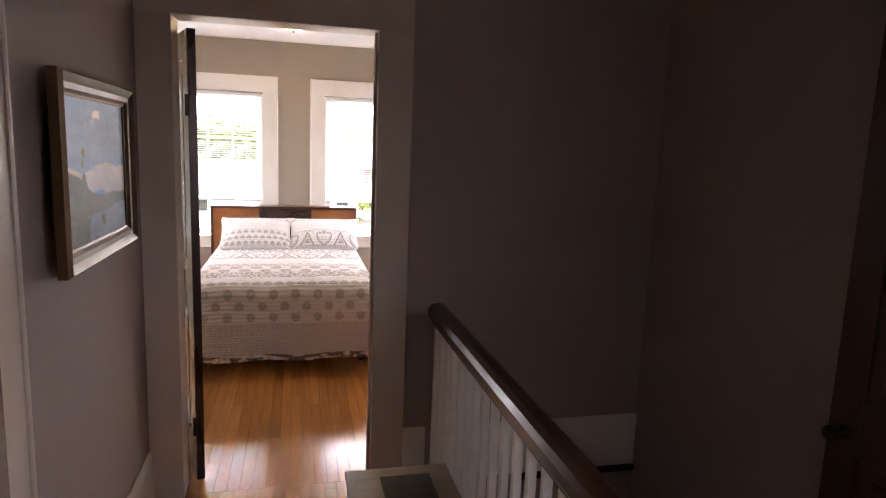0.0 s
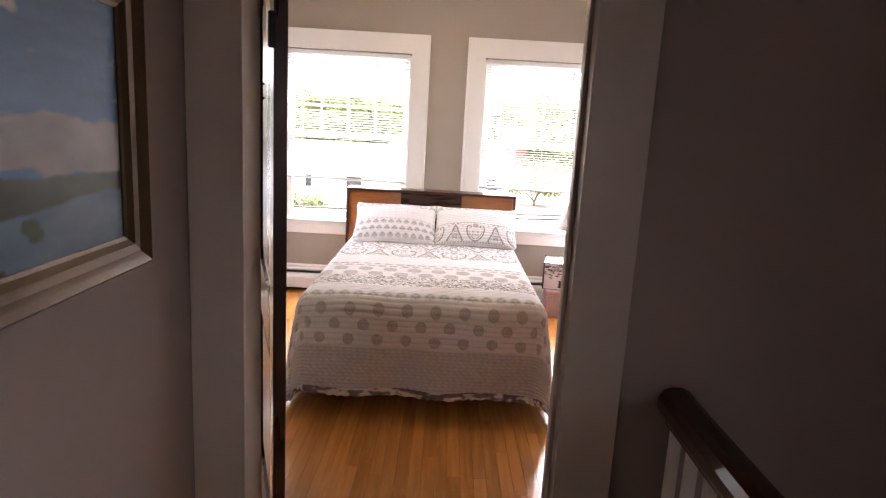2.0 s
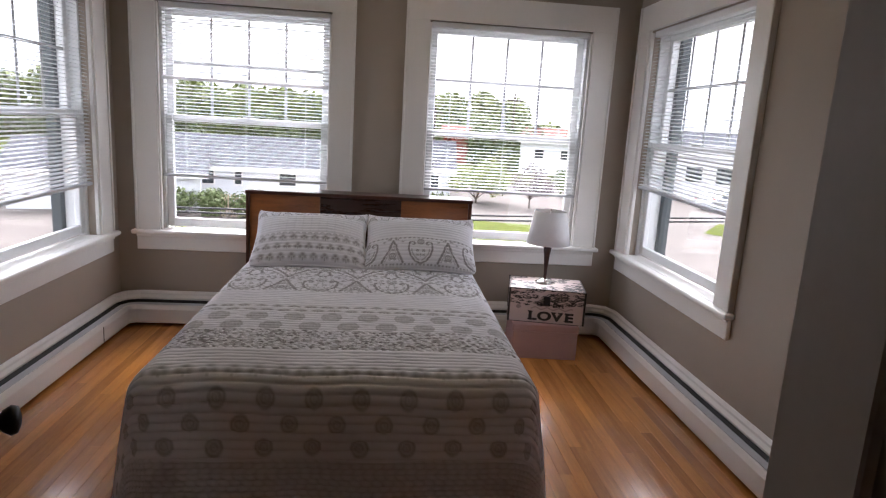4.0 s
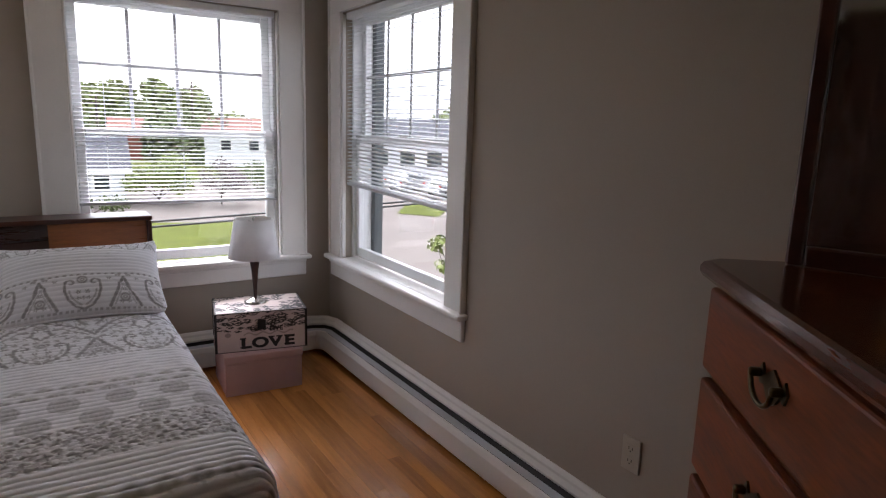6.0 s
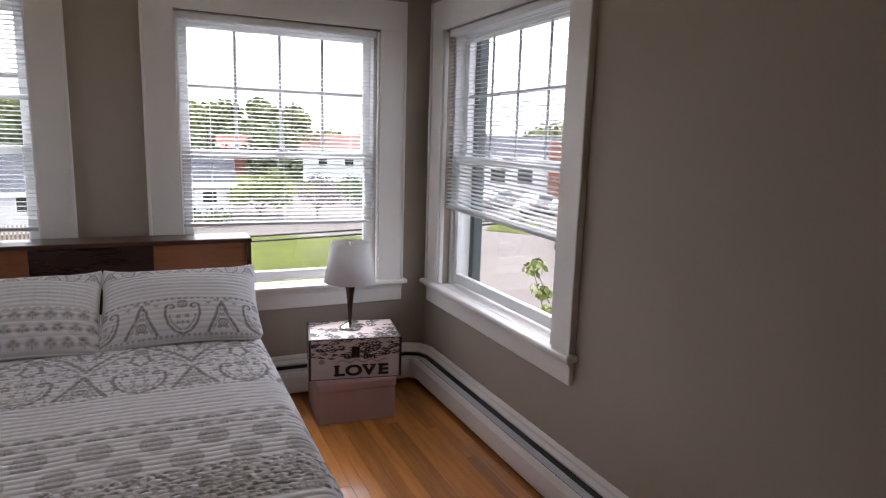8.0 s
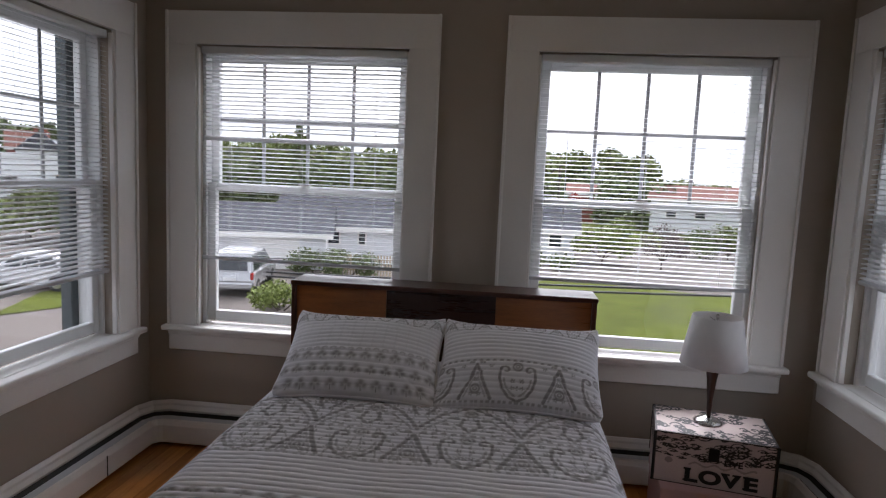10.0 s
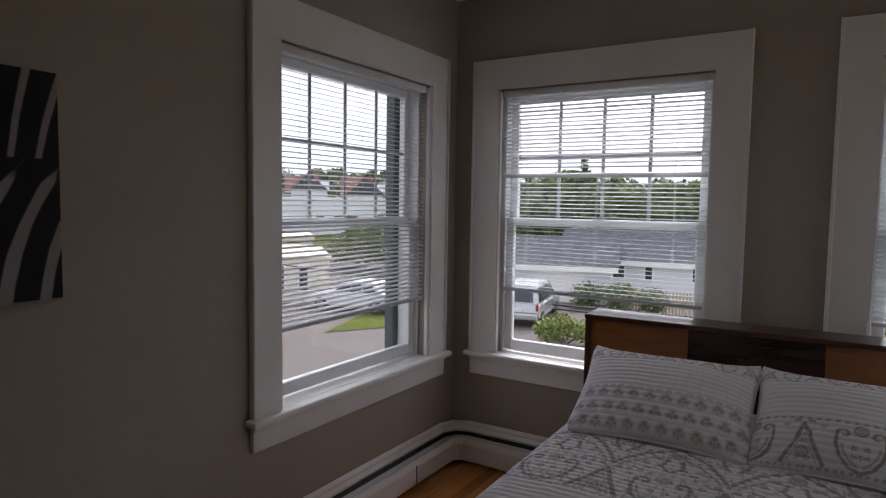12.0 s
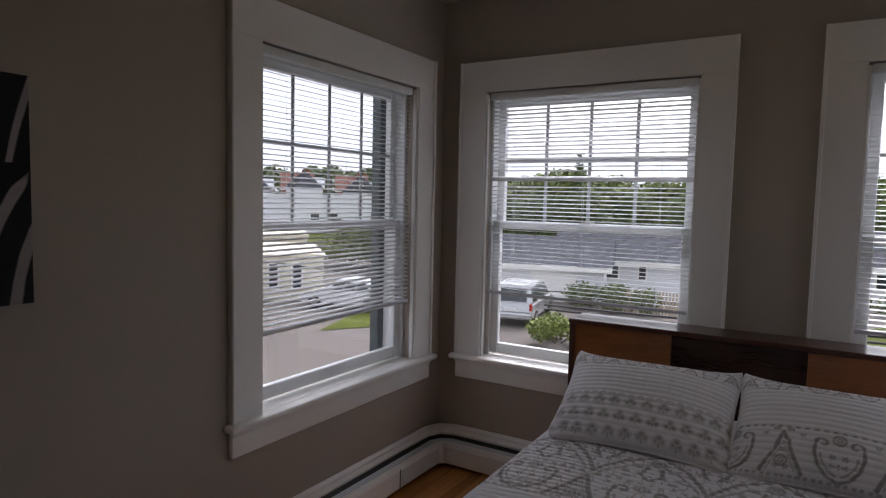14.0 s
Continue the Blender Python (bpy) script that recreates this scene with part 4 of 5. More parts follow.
def pillow(cx, kind, yaw, seed, label):
    w, h, th = 0.316, 0.228, 0.08
    n, mcols = 130, 170
    V, U = np.meshgrid(np.linspace(-1, 1, n), np.linspace(-1, 1, mcols), indexing="ij")

    def side(s):
        prof = ((1 - np.abs(U) ** 2.3) * (1 - np.abs(V) ** 2.2)) ** 0.62
        pull = 1 - 0.12 * (1 - U ** 2) * np.abs(V) ** 2
        pull2 = 1 - 0.05 * (1 - V ** 2) * np.abs(U) ** 2
        rim = np.maximum(np.abs(U), np.abs(V)) / np.maximum((np.abs(U) ** 14 + np.abs(V) ** 14) ** (1 / 14), 1e-6)
        ear = np.abs(U) ** 6 * np.clip(V, 0, 1) ** 3
        X, Y = U * w * pull2 * rim * (1 + 0.03 * ear), V * h * pull * rim + 0.022 * ear
        Z = s * (th * prof * (1 + 0.25 * (fbm(U + 2, V + 2, 1.3, seed) - 0.5)) + 0.004)
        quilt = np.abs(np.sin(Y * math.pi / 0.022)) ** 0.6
        Z += s * 0.0055 * quilt * np.clip(prof * 3, 0, 1) + s * 0.002 * fbm(U, V, 14, seed + 1)
        v01, ink = (V + 1) / 2, np.zeros_like(U)
        lo = v01 < 0.42
        if kind == "sprigs":
            rowk = np.floor(v01 / 0.14)
            ink = np.maximum(ink, lo * (v01 > 0.02) * trees_row(U * 5.4 + 0.5 * (rowk % 2), (v01 / 0.14) % 1.0) * 0.8)
            ink = np.maximum(ink, 0.5 * ring(v01 - 0.425 - 0.008 * np.cos(U * 58), 0, 0.010) * (np.cos(U * 58) > -0.5))
            ink = np.maximum(ink, 0.10 * (np.cos(U * 44) > 0.93) * (v01 > 0.44))
        else:
            ink = np.maximum(ink, lo * damask(U / 0.98 + 0.5, np.clip((v01 - 0.02) / 0.40, 0, 1), 1.55) * 0.82)
        ink = np.maximum(ink, (v01 > 0.80) * damask(U * 2.2, np.clip((v01 - 0.80) / 0.17, 0, 1), 1.6) * 0.8)
        # quilting creases darkened in the colour as painted shade, over the print
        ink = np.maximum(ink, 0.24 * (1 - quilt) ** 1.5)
        ink *= 0.8 + 0.35 * fbm(U, V, 30, seed + 4, 2)
        return np.stack([X, Y, Z], -1), np.clip(ink, 0, 1)
    p1, i1 = side(1)
    p2, i2 = side(-1)
    pts = np.concatenate([p1, p2[::-1]], 0)
    ink = np.concatenate([i1, i2[::-1] * 0], 0)
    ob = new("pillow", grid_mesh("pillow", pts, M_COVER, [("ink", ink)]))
    ob.matrix_basis = pose(cx, 9.225, 0.737, 32, 0, yaw)
    tagged(ob, label, "pillow", group="pillows on the bed")
    edge = [(U_, V_) for U_, V_ in [(math.cos(2 * math.pi * k / 80), math.sin(2 * math.pi * k / 80)) for k in range(81)]]
    path = []
    for c, s in edge:
        k = 1 / max(abs(c), abs(s))
        q = (abs(c) ** 14 + abs(s) ** 14) ** (1 / 14)
        ear = min(1, abs(c / q)) ** 6 * min(1, max(0, s / q)) ** 3
        path.append((c / q * w * (1 + 0.03 * ear) * (1 - 0.05 * (1 - min(1, (s / q) ** 2)) * min(1, c / q * c / q)), s / q * h * (1 - 0.12 * (1 - min(1, (c / q) ** 2))) + 0.022 * ear, 0.0))
    bm = tube(path, 0.005, 6)
    pi = part("piping", bm, M_COVER, ob, "", True)


pillow(-0.13, "sprigs", 1.5, 3, "white quilted pillow sham with small grey sprigs")
pillow(0.49, "damask", -2.0, 5, "white quilted pillow sham with grey damask scrolls")


# ---- nightstand boxes and lamp ----
def text_mesh(body, size, depth):
    cu = bpy.data.curves.new("letters", "FONT")
    cu.body, cu.size, cu.extrude, cu.align_x = body, size, depth, "CENTER"
    cu.space_character = 1.12
    cu.offset = 0.0035 * size / 0.08
    tmp = bpy.data.objects.new("letters", cu)
    scene.collection.objects.link(tmp)
    me = bpy.data.meshes.new_from_object(tmp.evaluated_get(bpy.context.evaluated_depsgraph_get()))
    bpy.data.objects.remove(tmp)
    return me


def vine(u, v, seed):
    """Curling vines with leaves."""
    out = np.zeros_like(u)
    rng = np.random.RandomState(seed)
    for k in range(95):
        cx, cy, r = rng.uniform(0, 1.5), rng.uniform(0, 1.0), rng.uniform(0.05, 0.10)
        d, ang = np.hypot(u - cx, v - cy), np.arctan2(v - cy, u - cx)
        hand = rng.choice([-1, 1])
        out = np.maximum(out, (np.abs(d - r * (0.65 + 0.11 * hand * ang)) < 0.015) * (d < r))
        out = np.maximum(out, (d < 0.018).astype(float))
        out = np.maximum(out, (np.hypot(u - cx - r * 0.8, (v - cy) * 1.6) < 0.03).astype(float))
    return out


def nightstand():
    lowb = thing("cardboard_box", pose(1.33, 9.54, 0, 0, 0, -4), "pale pink cardboard storage box on the floor", "box")
    part("body", box((-0.205, -0.165, 0), (0.205, 0.165, 0.18), 0.006, None, 2), M_PINK, lowb)
    part("lid", box((-0.21, -0.17, 0.1805), (0.21, 0.17, 0.224), 0.006, None, 2), M_PINK, lowb)
    tr = thing("decorative_trunk", pose(1.352, 9.58, 0.2245, 0, 0, -11), "pink and black printed keepsake trunk on pink box", "trunk")
    w, d, h = 0.237, 0.165, 0.218
    part("body", box((-w, -d, 0), (w, d, h), 0.004), M_TRUNK, tr)
    n, k = 150, 90

    def face(name, pts, ink):
        ob = new(name, grid_mesh(name, pts, M_TRUNK, [("ink", ink)], False))
        ob.parent = tr
    V, U = np.meshgrid(np.linspace(0, 1, k), np.linspace(0, 1, n), indexing="ij")
    ink = vine(U * 1.5, (V - 0.5) * 1.6, 4) * (V > 0.52 + 0.10 * np.cos(U * 7) - 0.05)
    ink = np.maximum(ink, (np.minimum(U, 1 - U) < 0.018) | (np.minimum(V, 1 - V) < 0.02))
    ink = np.maximum(ink, 0.45 * (np.abs(V - 0.44 - 0.03 * np.sin(U * 40)) < 0.018) * (U > 0.3) * (U < 0.85))
    ink = np.maximum(ink, (np.hypot((U - 0.13) * 1.8, V - 0.45) < 0.06) * 0.5)
    face("front_print", np.stack([-w + 2 * w * U, np.full_like(U, -d - 0.0015), V * h], -1), ink.astype(float))
    ink = vine(U * 1.5, V * 0.8, 9) * (fbm(U, V, 3, 2) > 0.3)
    ink = np.maximum(ink, (np.minimum(U, 1 - U) < 0.015) | (np.minimum(V, 1 - V) < 0.02))
    face("lid_print", np.stack([-w + 2 * w * U, -d + 2 * d * V, np.full_like(U, h + 0.0015)], -1), ink.astype(float))
    for s in (-1, 1):
        ink = vine(U * 1.5, V, 12 + s) * (V > 0.5)
        ink = np.maximum(ink, (np.minimum(U, 1 - U) < 0.02) | (np.minimum(V, 1 - V) < 0.02))
        face("side_print", np.stack([np.full_like(U, s * (w + 0.0015)), -d + 2 * d * U, V * h], -1), ink.astype(float))
    for ch, cx, serifs in (("L", -0.115, (-0.014,)), ("O", -0.04, ()), ("V", 0.04, (-0.02, 0.02)), ("E", 0.115, (-0.014,))):
        me = text_mesh(ch, 0.088, 0.0008)
        me.materials.append(M_BLACK)
        ob = new("lettering", me)
        ob.parent = tr
        ob.matrix_basis = pose(cx + 0.03, -d - 0.003, 0.02, 90) @ Matrix.Diagonal((1.22, 0.88, 1, 1))
        for sx in serifs:
            for z in ((0.02, 0.0695) if ch != "V" else (0.0695,)):
                part("serif", box((cx + 0.03 + sx - 0.015, -d - 0.0042, z), (cx + 0.03 + sx + 0.015, -d - 0.0018, z + 0.007)), M_BLACK, tr)
    me = text_mesh("LIVE", 0.035, 0.0006)
    me.materials.append(M_BLACKMETAL)
    ob = new("lettering", me)
    ob.parent = tr
    ob.matrix_basis = pose(0.075, -d - 0.0025, 0.108, 90)
    bm = lathe([(0.004, 0), (0.018, 0.012), (0.02, 0.03), (0.012, 0.045), (0.022, 0.06)], 12)
    part("clasp", box((-0.022, -d - 0.012, 0.12), (0.02, -d - 0.002, 0.175), 0.008, None, 2), M_BLACKMETAL, tr, "black clasp")
    for sx in (-1, 1):
        for sy in (-1, 1):
            x, y = sx * w, sy * d
            part("corner_edge", box((x - 0.005, y - 0.005, 0), (x + 0.005, y + 0.005, h), 0.002), M_BLACK, tr)
    lamp = thing("table_lamp", pose(1.342, 9.60, 0.2245 + h + 0.0022), "table lamp with white tapered shade and dark flared stem", "lamp")
    part("base", lathe([(0.060, 0), (0.062, 0.006), (0.05, 0.014), (0.025, 0.024), (0.012, 0.03)], 28), M_STEEL, lamp, "brushed nickel disc base", True)
    part("stem", lathe([(0.011, 0.0305), (0.010, 0.05), (0.012, 0.10), (0.020, 0.19), (0.027, 0.235), (0.024, 0.25), (0.008, 0.255), (0.008, 0.30)], 20), M_DARKWOOD, lamp, "dark flared wooden stem", True)
    n = 40
    bm = bmesh.new()
    prof = [(0.140, 0.262), (0.103, 0.476), (0.101, 0.476), (0.138, 0.262)]
    rings = [[bm.verts.new((r * math.cos(2 * math.pi * k / n), r * math.sin(2 * math.pi * k / n), z)) for k in range(n)] for r, z in prof]
    for i in range(4):
        a_, c = rings[i], rings[(i + 1) % 4]
        for k in range(n):
            bm.faces.new((a_[k], a_[(k + 1) % n], c[(k + 1) % n], c[k]))
    part("shade", bm, M_SHADE, lamp, "white fabric shade", True)
    bm = tube([(-0.1, 0, 0.452), (0.1, 0, 0.452)], 0.002, 6)
    tube([(0, -0.1, 0.452), (0, 0.1, 0.452)], 0.002, 6, bm)
    part("shade_spider", bm, M_STEEL, lamp)
    part("harp_rod", lathe([(0.003, 0.3), (0.003, 0.465), (0.007, 0.468), (0.007, 0.48), (0.003, 0.486)], 10), M_STEEL, lamp)


nightstand()


# ---- dresser across the corner ----
def dresser():
    m = pose(1.609, 7.03, 0, 0, 0, math.degrees(math.atan2(-0.779, -0.627)))
    t = thing("dresser", m, "red-brown pine chest of drawers with tri-fold mirror across corner", "dresser")
    L_, D, H = 0.829, 0.37, 1.175
    part("carcass", box((0.022, 0.055, 0.06), (L_ - 0.035, D, H - 0.042), 0.004), M_PINE, t)
    part("plinth", box((0.03, 0.05, 0), (L_ - 0.03, D, 0.0595), 0.006), M_PINE, t)
    bm = bmesh.new()
    c = 0.03
    outline = [(0, c), (c, 0), (L_ - c, 0), (L_, c), (L_, D), (0, D)]
    prof = [(0.022, H - 0.0415), (0.006, H - 0.036), (0.0, H - 0.026), (0.0, H - 0.014), (0.006, H - 0.004), (0.016, H)]
    rings = []
    cx, cy = L_ / 2, D / 2
    for ins, z in prof:
        rings.append([bm.verts.new((x + (ins if x < cx else -ins), y + (ins if y < cy else 0), z)) for x, y in outline])
    for a_, b_ in zip(rings, rings[1:]):
        for k in range(6):
            bm.faces.new((a_[k], a_[(k + 1) % 6], b_[(k + 1) % 6], b_[k]))
    bm.faces.new(rings[0][::-1]), bm.faces.new(rings[-1])
    part("top", bm, M_PINETOP, t, "glossy dark red-brown top with rounded edge")
    z = H - 0.062
    for hgt in (0.19, 0.22, 0.24, 0.27):
        z0 = z - hgt
        dr = part("drawer", box((0.026, 0.028, z0), (L_ - 0.06, 0.0545, z), 0.009, None, 3), M_PINE, t)
        xs = (0.40,)
        for hx in xs:
            zc = (z + z0) / 2 + 0.01
            plate = [(-0.058, 0.012), (-0.046, 0.03), (-0.034, 0.012), (-0.02, 0.022), (0, 0.034), (0.02, 0.022), (0.034, 0.012), (0.046, 0.03), (0.058, 0.012),
                     (0.05, -0.008), (0.032, -0.004), (0.018, -0.02), (0, -0.03), (-0.018, -0.02), (-0.032, -0.004), (-0.05, -0.008)]
            bm = bmesh.new()
            f_ = [bm.verts.new((hx + x, 0.0235, zc + zz)) for x, zz in plate]
            g_ = [bm.verts.new((hx + x, 0.0279, zc + zz)) for x, zz in plate]
            for k in range(len(plate)):
                bm.faces.new((f_[k], f_[(k + 1) % 16], g_[(k + 1) % 16], g_[k]))
            bm.faces.new(f_), bm.faces.new(g_[::-1])
            hd = part("handle", bm, M_BRASS, dr, "antique brass bail handle with pierced backplate")
            bail = [(hx + 0.045 * math.cos(a2), 0.006 + 0.0 * a2, zc + 0.012 + 0.04 * math.sin(a2)) for a2 in np.linspace(math.pi, 2 * math.pi, 12)]
            bail = [(hx - 0.045, 0.022, zc + 0.014)] + bail + [(hx + 0.045, 0.022, zc + 0.014)]
            bm = tube(bail, 0.005, 7)
            for s in (-1, 1):
                box((hx + s * 0.045 - 0.007, 0.002, zc + 0.005), (hx + s * 0.045 + 0.007, 0.0234, zc + 0.02), 0.003, bm)
            ob = part("bail", bm, M_BRASS, dr, "", True)
        z = z0 - 0.022
    # tri-fold mirror
    zt = H + 0.98
    p = [(0.052, 0.165), (0.19, 0.385), (0.652, 0.385), (0.79, 0.165)]
    for k in range(3):
        a_, b_ = Vector((*p[k], 0)), Vector((*p[k + 1], 0))
        ln = (b_ - a_).length
        mm = Matrix.Translation(a_) @ Matrix.Rotation(math.atan2(b_.y - a_.y, b_.x - a_.x), 4, "Z")
        bm = bmesh.new()
        fw = 0.036
        for x0, x1 in ((0.001, fw), (ln - fw, ln - 0.001)):
            box((x0, 0, H + 0.001), (x1, 0.025, zt), 0.006, bm, 2)
        box((fw, 0.002, H + 0.001), (ln - fw, 0.023, H + 0.045), 0.005, bm, 2)
        box((fw, 0.002, zt - 0.05), (ln - fw, 0.023, zt - 0.001), 0.005, bm, 2)
        bmesh.ops.transform(bm, matrix=mm, verts=bm.verts)
        fr = part("mirror_frame", bm, M_RAILWOOD, t, "dark red-brown mirror frame")
        bm = box((fw, 0.012, H + 0.045), (ln - fw, 0.016, zt - 0.05), 0, None, 1, mm)
        part("mirror_glass", bm, M_MIRROR, fr, "silvered mirror glass")


dresser()


def zebra():
    y0, y1, z0, z1 = 7.05, 7.73, 1.185, 1.79
    t = thing("canvas_print", pose(XL, 0, 0), "black and white striped canvas print on the wall", "picture")
    part("stretcher", box((0.0005, y0, z0), (0.034, y1, z1), 0.003), M_BLACK, t)
    V, U = np.meshgrid(np.linspace(0, 1, 200), np.linspace(0, 1, 220), indexing="ij")
    x = U * (y1 - y0)
    up = V > 0.62
    warp = np.where(up, x - 0.05 * (V - 0.62) - 0.6 * np.clip(x - 0.5, 0, 1) * (V - 0.62), x - 0.06 * V - 0.30 * V ** 2)
    per = np.where(up, 0.066, 0.098)
    ph = (warp / per + 0.05 * (fbm(U, V, 9, 4) - 0.5)) % 1.0
    width = np.where(up, 0.24, 0.34 * smooth(0.60 - V, 0.0, 0.10)) * (0.8 + 0.4 * fbm(U, V, 6, 3))
    ink = smooth(width / 2 - np.abs(ph - 0.5), -0.02, 0.03)
    ink *= 0.8 + 0.3 * fbm(U, V, 20, 1)
    ink *= 1 - 0.9 * np.exp(-((V - 0.62 + 0.05 * np.sin(U * 9)) / 0.03) ** 2)
    ob = new("print_face", grid_mesh("print_face", np.stack([np.full_like(U, 0.0352), y0 + x, z0 + V * (z1 - z0)], -1), M_ZEBRA, [("ink", np.clip(ink, 0, 1))], False))
    ob.parent = t


zebra()


def outlet():
    t = thing("wall_outlet", pose(XR, 7.394, 0.427, 0, 0, -90), "ivory duplex wall outlet above the heater", "outlet")
    part("plate", box((-0.036, -0.007, -0.058), (0.036, -0.0005, 0.058), 0.003, None, 2), M_PLATE, t)
    for s in (-1, 1):
        so = part("socket", box((-0.017, -0.0085, s * 0.021 - 0.014), (0.017, -0.0072, s * 0.021 + 0.014), 0.0005), M_PLATE, t)
        for dx in (-0.007, 0.007):
            part("slot", box((dx - 0.0012, -0.0092, s * 0.021 - 0.003), (dx + 0.0012, -0.0087, s * 0.021 + 0.006)), M_BLACK, so)
        part("ground_hole", box((-0.002, -0.0092, s * 0.021 - 0.011), (0.002, -0.0087, s * 0.021 - 0.007)), M_BLACK, so)


outlet()


def ceiling_lamp():
    t = thing("ceiling_lamp", pose(0.21, 8.28, CEIL), "flush ceiling lamp with amber alabaster glass bowl", "lamp")
    part("pan", lathe([(0.0, -0.001), (0.12, -0.001), (0.125, -0.02), (0.0, -0.021)][::-1], 28), M_BRASS, t)
    part("bowl", lathe([(0.02, -0.15), (0.08, -0.142), (0.14, -0.115), (0.185, -0.065), (0.2, -0.022)], 32), M_BOWL, t, "amber alabaster glass bowl", True)
    part("finial", lathe([(0.004, -0.172), (0.01, -0.164), (0.006, -0.152)], 10), M_BRASS, t)


ceiling_lamp()


# ---- outdoors ----
GZ = -3.6


def pol(az, d, z=GZ):
    """A point d metres off in the direction az (degrees from straight ahead), seen from the bedroom."""
    return Vector((0.45 + d * math.sin(radians(az)), 6.85 + d * math.cos(radians(az)), z))


def sheet(name, pts, z, material, label, category):
    bm = bmesh.new()
    bm.faces.new([bm.verts.new((p[0], p[1], z)) for p in pts])
    return tagged(part(name, bm, material), label, category, kind="structure")


R_ = 1500
sheet("ground", [(-R_, -R_), (R_, -R_), (R_, R_), (-R_, R_)], GZ, M_ASPHALT, "grey asphalt parking ground round the house", "ground")
structure("house_lower_wall", box((XL - TH, HB - 0.3, GZ), (SX + 0.3, YB + TH, -2.75)), M_SIDING, "white siding of the storey below", "wall")
sheet("lawn_back", [(-5.2, 27), (-0.5, 18), (9.5, 18), (12.6, 37), (2.8, 40)], GZ + 0.03, M_GRASS, "mown green lawn behind the house", "lawn")
sheet("lawn_far", [(-60, 60), (90, 62), (130, 170), (-120, 170)], GZ + 0.03, M_GRASS, "rough green grass before the woods", "lawn")
sheet("lawn_verge_left", [pol(-42.5, 24.4)[:2], pol(-36, 25.4)[:2], pol(-34, 29)[:2], pol(-39, 28.4)[:2]], GZ + 0.03, M_GRASS, "strip of grass beside the car park", "lawn")
sheet("lawn_verge_right", [pol(29, 36)[:2], pol(33, 35)[:2], pol(34, 40)[:2], pol(30, 41)[:2]], GZ + 0.03, M_GRASS, "grass island in the drive", "lawn")
sheet("lawn_right", [pol(38.5, 24)[:2], pol(48, 20)[:2], pol(46, 36)[:2], pol(39, 36)[:2]], GZ + 0.03, M_GRASS, "grass beside the drive", "lawn")


def leaf_cloud(lobes, count, size, seed, flat=0.6):
    """Small leaf quads scattered through ellipsoid lobes (centre, radii)."""
    rng = np.random.RandomState(seed)
    vol = np.array([r[0] * r[1] * r[2] for _, r in lobes]) ** 0.67
    pick = rng.choice(len(lobes), count, p=vol / vol.sum())
    d = rng.normal(size=(count, 3))
    d /= np.linalg.norm(d, axis=1)[:, None]
    rad = rng.uniform(0.3, 1.08, (count, 1)) ** 0.7
    c = np.array([lobes[i][0] for i in pick]) + d * rad * np.array([lobes[i][1] for i in pick])
    n = d + rng.normal(scale=0.7, size=(count, 3))
    n[:, 2] += 0.4
    n /= np.linalg.norm(n, axis=1)[:, None]
    t = np.cross(n, rng.normal(size=(count, 3)))
    t /= np.linalg.norm(t, axis=1)[:, None]
    b = np.cross(n, t)
    s = size * rng.uniform(0.5, 1.3, (count, 1))
    v = np.stack([c - t * s, c + b * s * flat, c + t * s, c - b * s * flat], 1).reshape(-1, 3)
    return v, np.arange(count * 4).reshape(-1, 4)


def leaf_mesh(name, lobes, count, size, seed, material, flat=0.6):
    v, f = leaf_cloud(lobes, count, size, seed, flat)
    me = bpy.data.meshes.new(name)
    me.from_pydata(v.tolist(), [], f.tolist())
    me.materials.append(material)
    return me


def limb(bm, p, q, r0, r1, n=7):
    p, q = Vector(p), Vector(q)
    d = (q - p).normalized()
    s = d.orthogonal().normalized()
    u = d.cross(s)
    a = [bm.verts.new(p + (s * math.cos(k * 6.283 / n) + u * math.sin(k * 6.283 / n)) * r0) for k in range(n)]
    b = [bm.verts.new(q + (s * math.cos(k * 6.283 / n) + u * math.sin(k * 6.283 / n)) * r1) for k in range(n)]
    for k in range(n):
        bm.faces.new((a[k], a[(k + 1) % n], b[(k + 1) % n], b[k]))


def tree(at, height, spread, material, seed, label, leaves=1600, size=0.22, trunk=0.3, name="tree", category="tree"):
    rng = random.Random(seed)
    t = thing(name, Matrix.Translation(at), label, category)
    bm = bmesh.new()
    th = height * trunk
    limb(bm, (0, 0, 0), (0, 0, th), 0.04 * height * 0.5, 0.028 * height * 0.5)
    lobes = []
    for k in range(9):
        a, e = k * 2.4 + rng.random(), rng.uniform(0.15, 1.0)
        q = (spread * 0.62 * math.cos(a) * (1 - 0.45 * e), spread * 0.62 * math.sin(a) * (1 - 0.45 * e), th + (height - th) * (0.15 + 0.65 * e))
        limb(bm, (0, 0, th * rng.uniform(0.7, 1.0)), q, 0.012 * height, 0.004 * height, 5)
        r = spread * rng.uniform(0.28, 0.5)
        lobes.append((q, (r, r, r * rng.uniform(0.6, 0.9))))
    part("trunk", bm, M_BARK, t)
    c = new("crown", leaf_mesh("crown", lobes, leaves, size, seed, material))
    c.parent = t
    return t


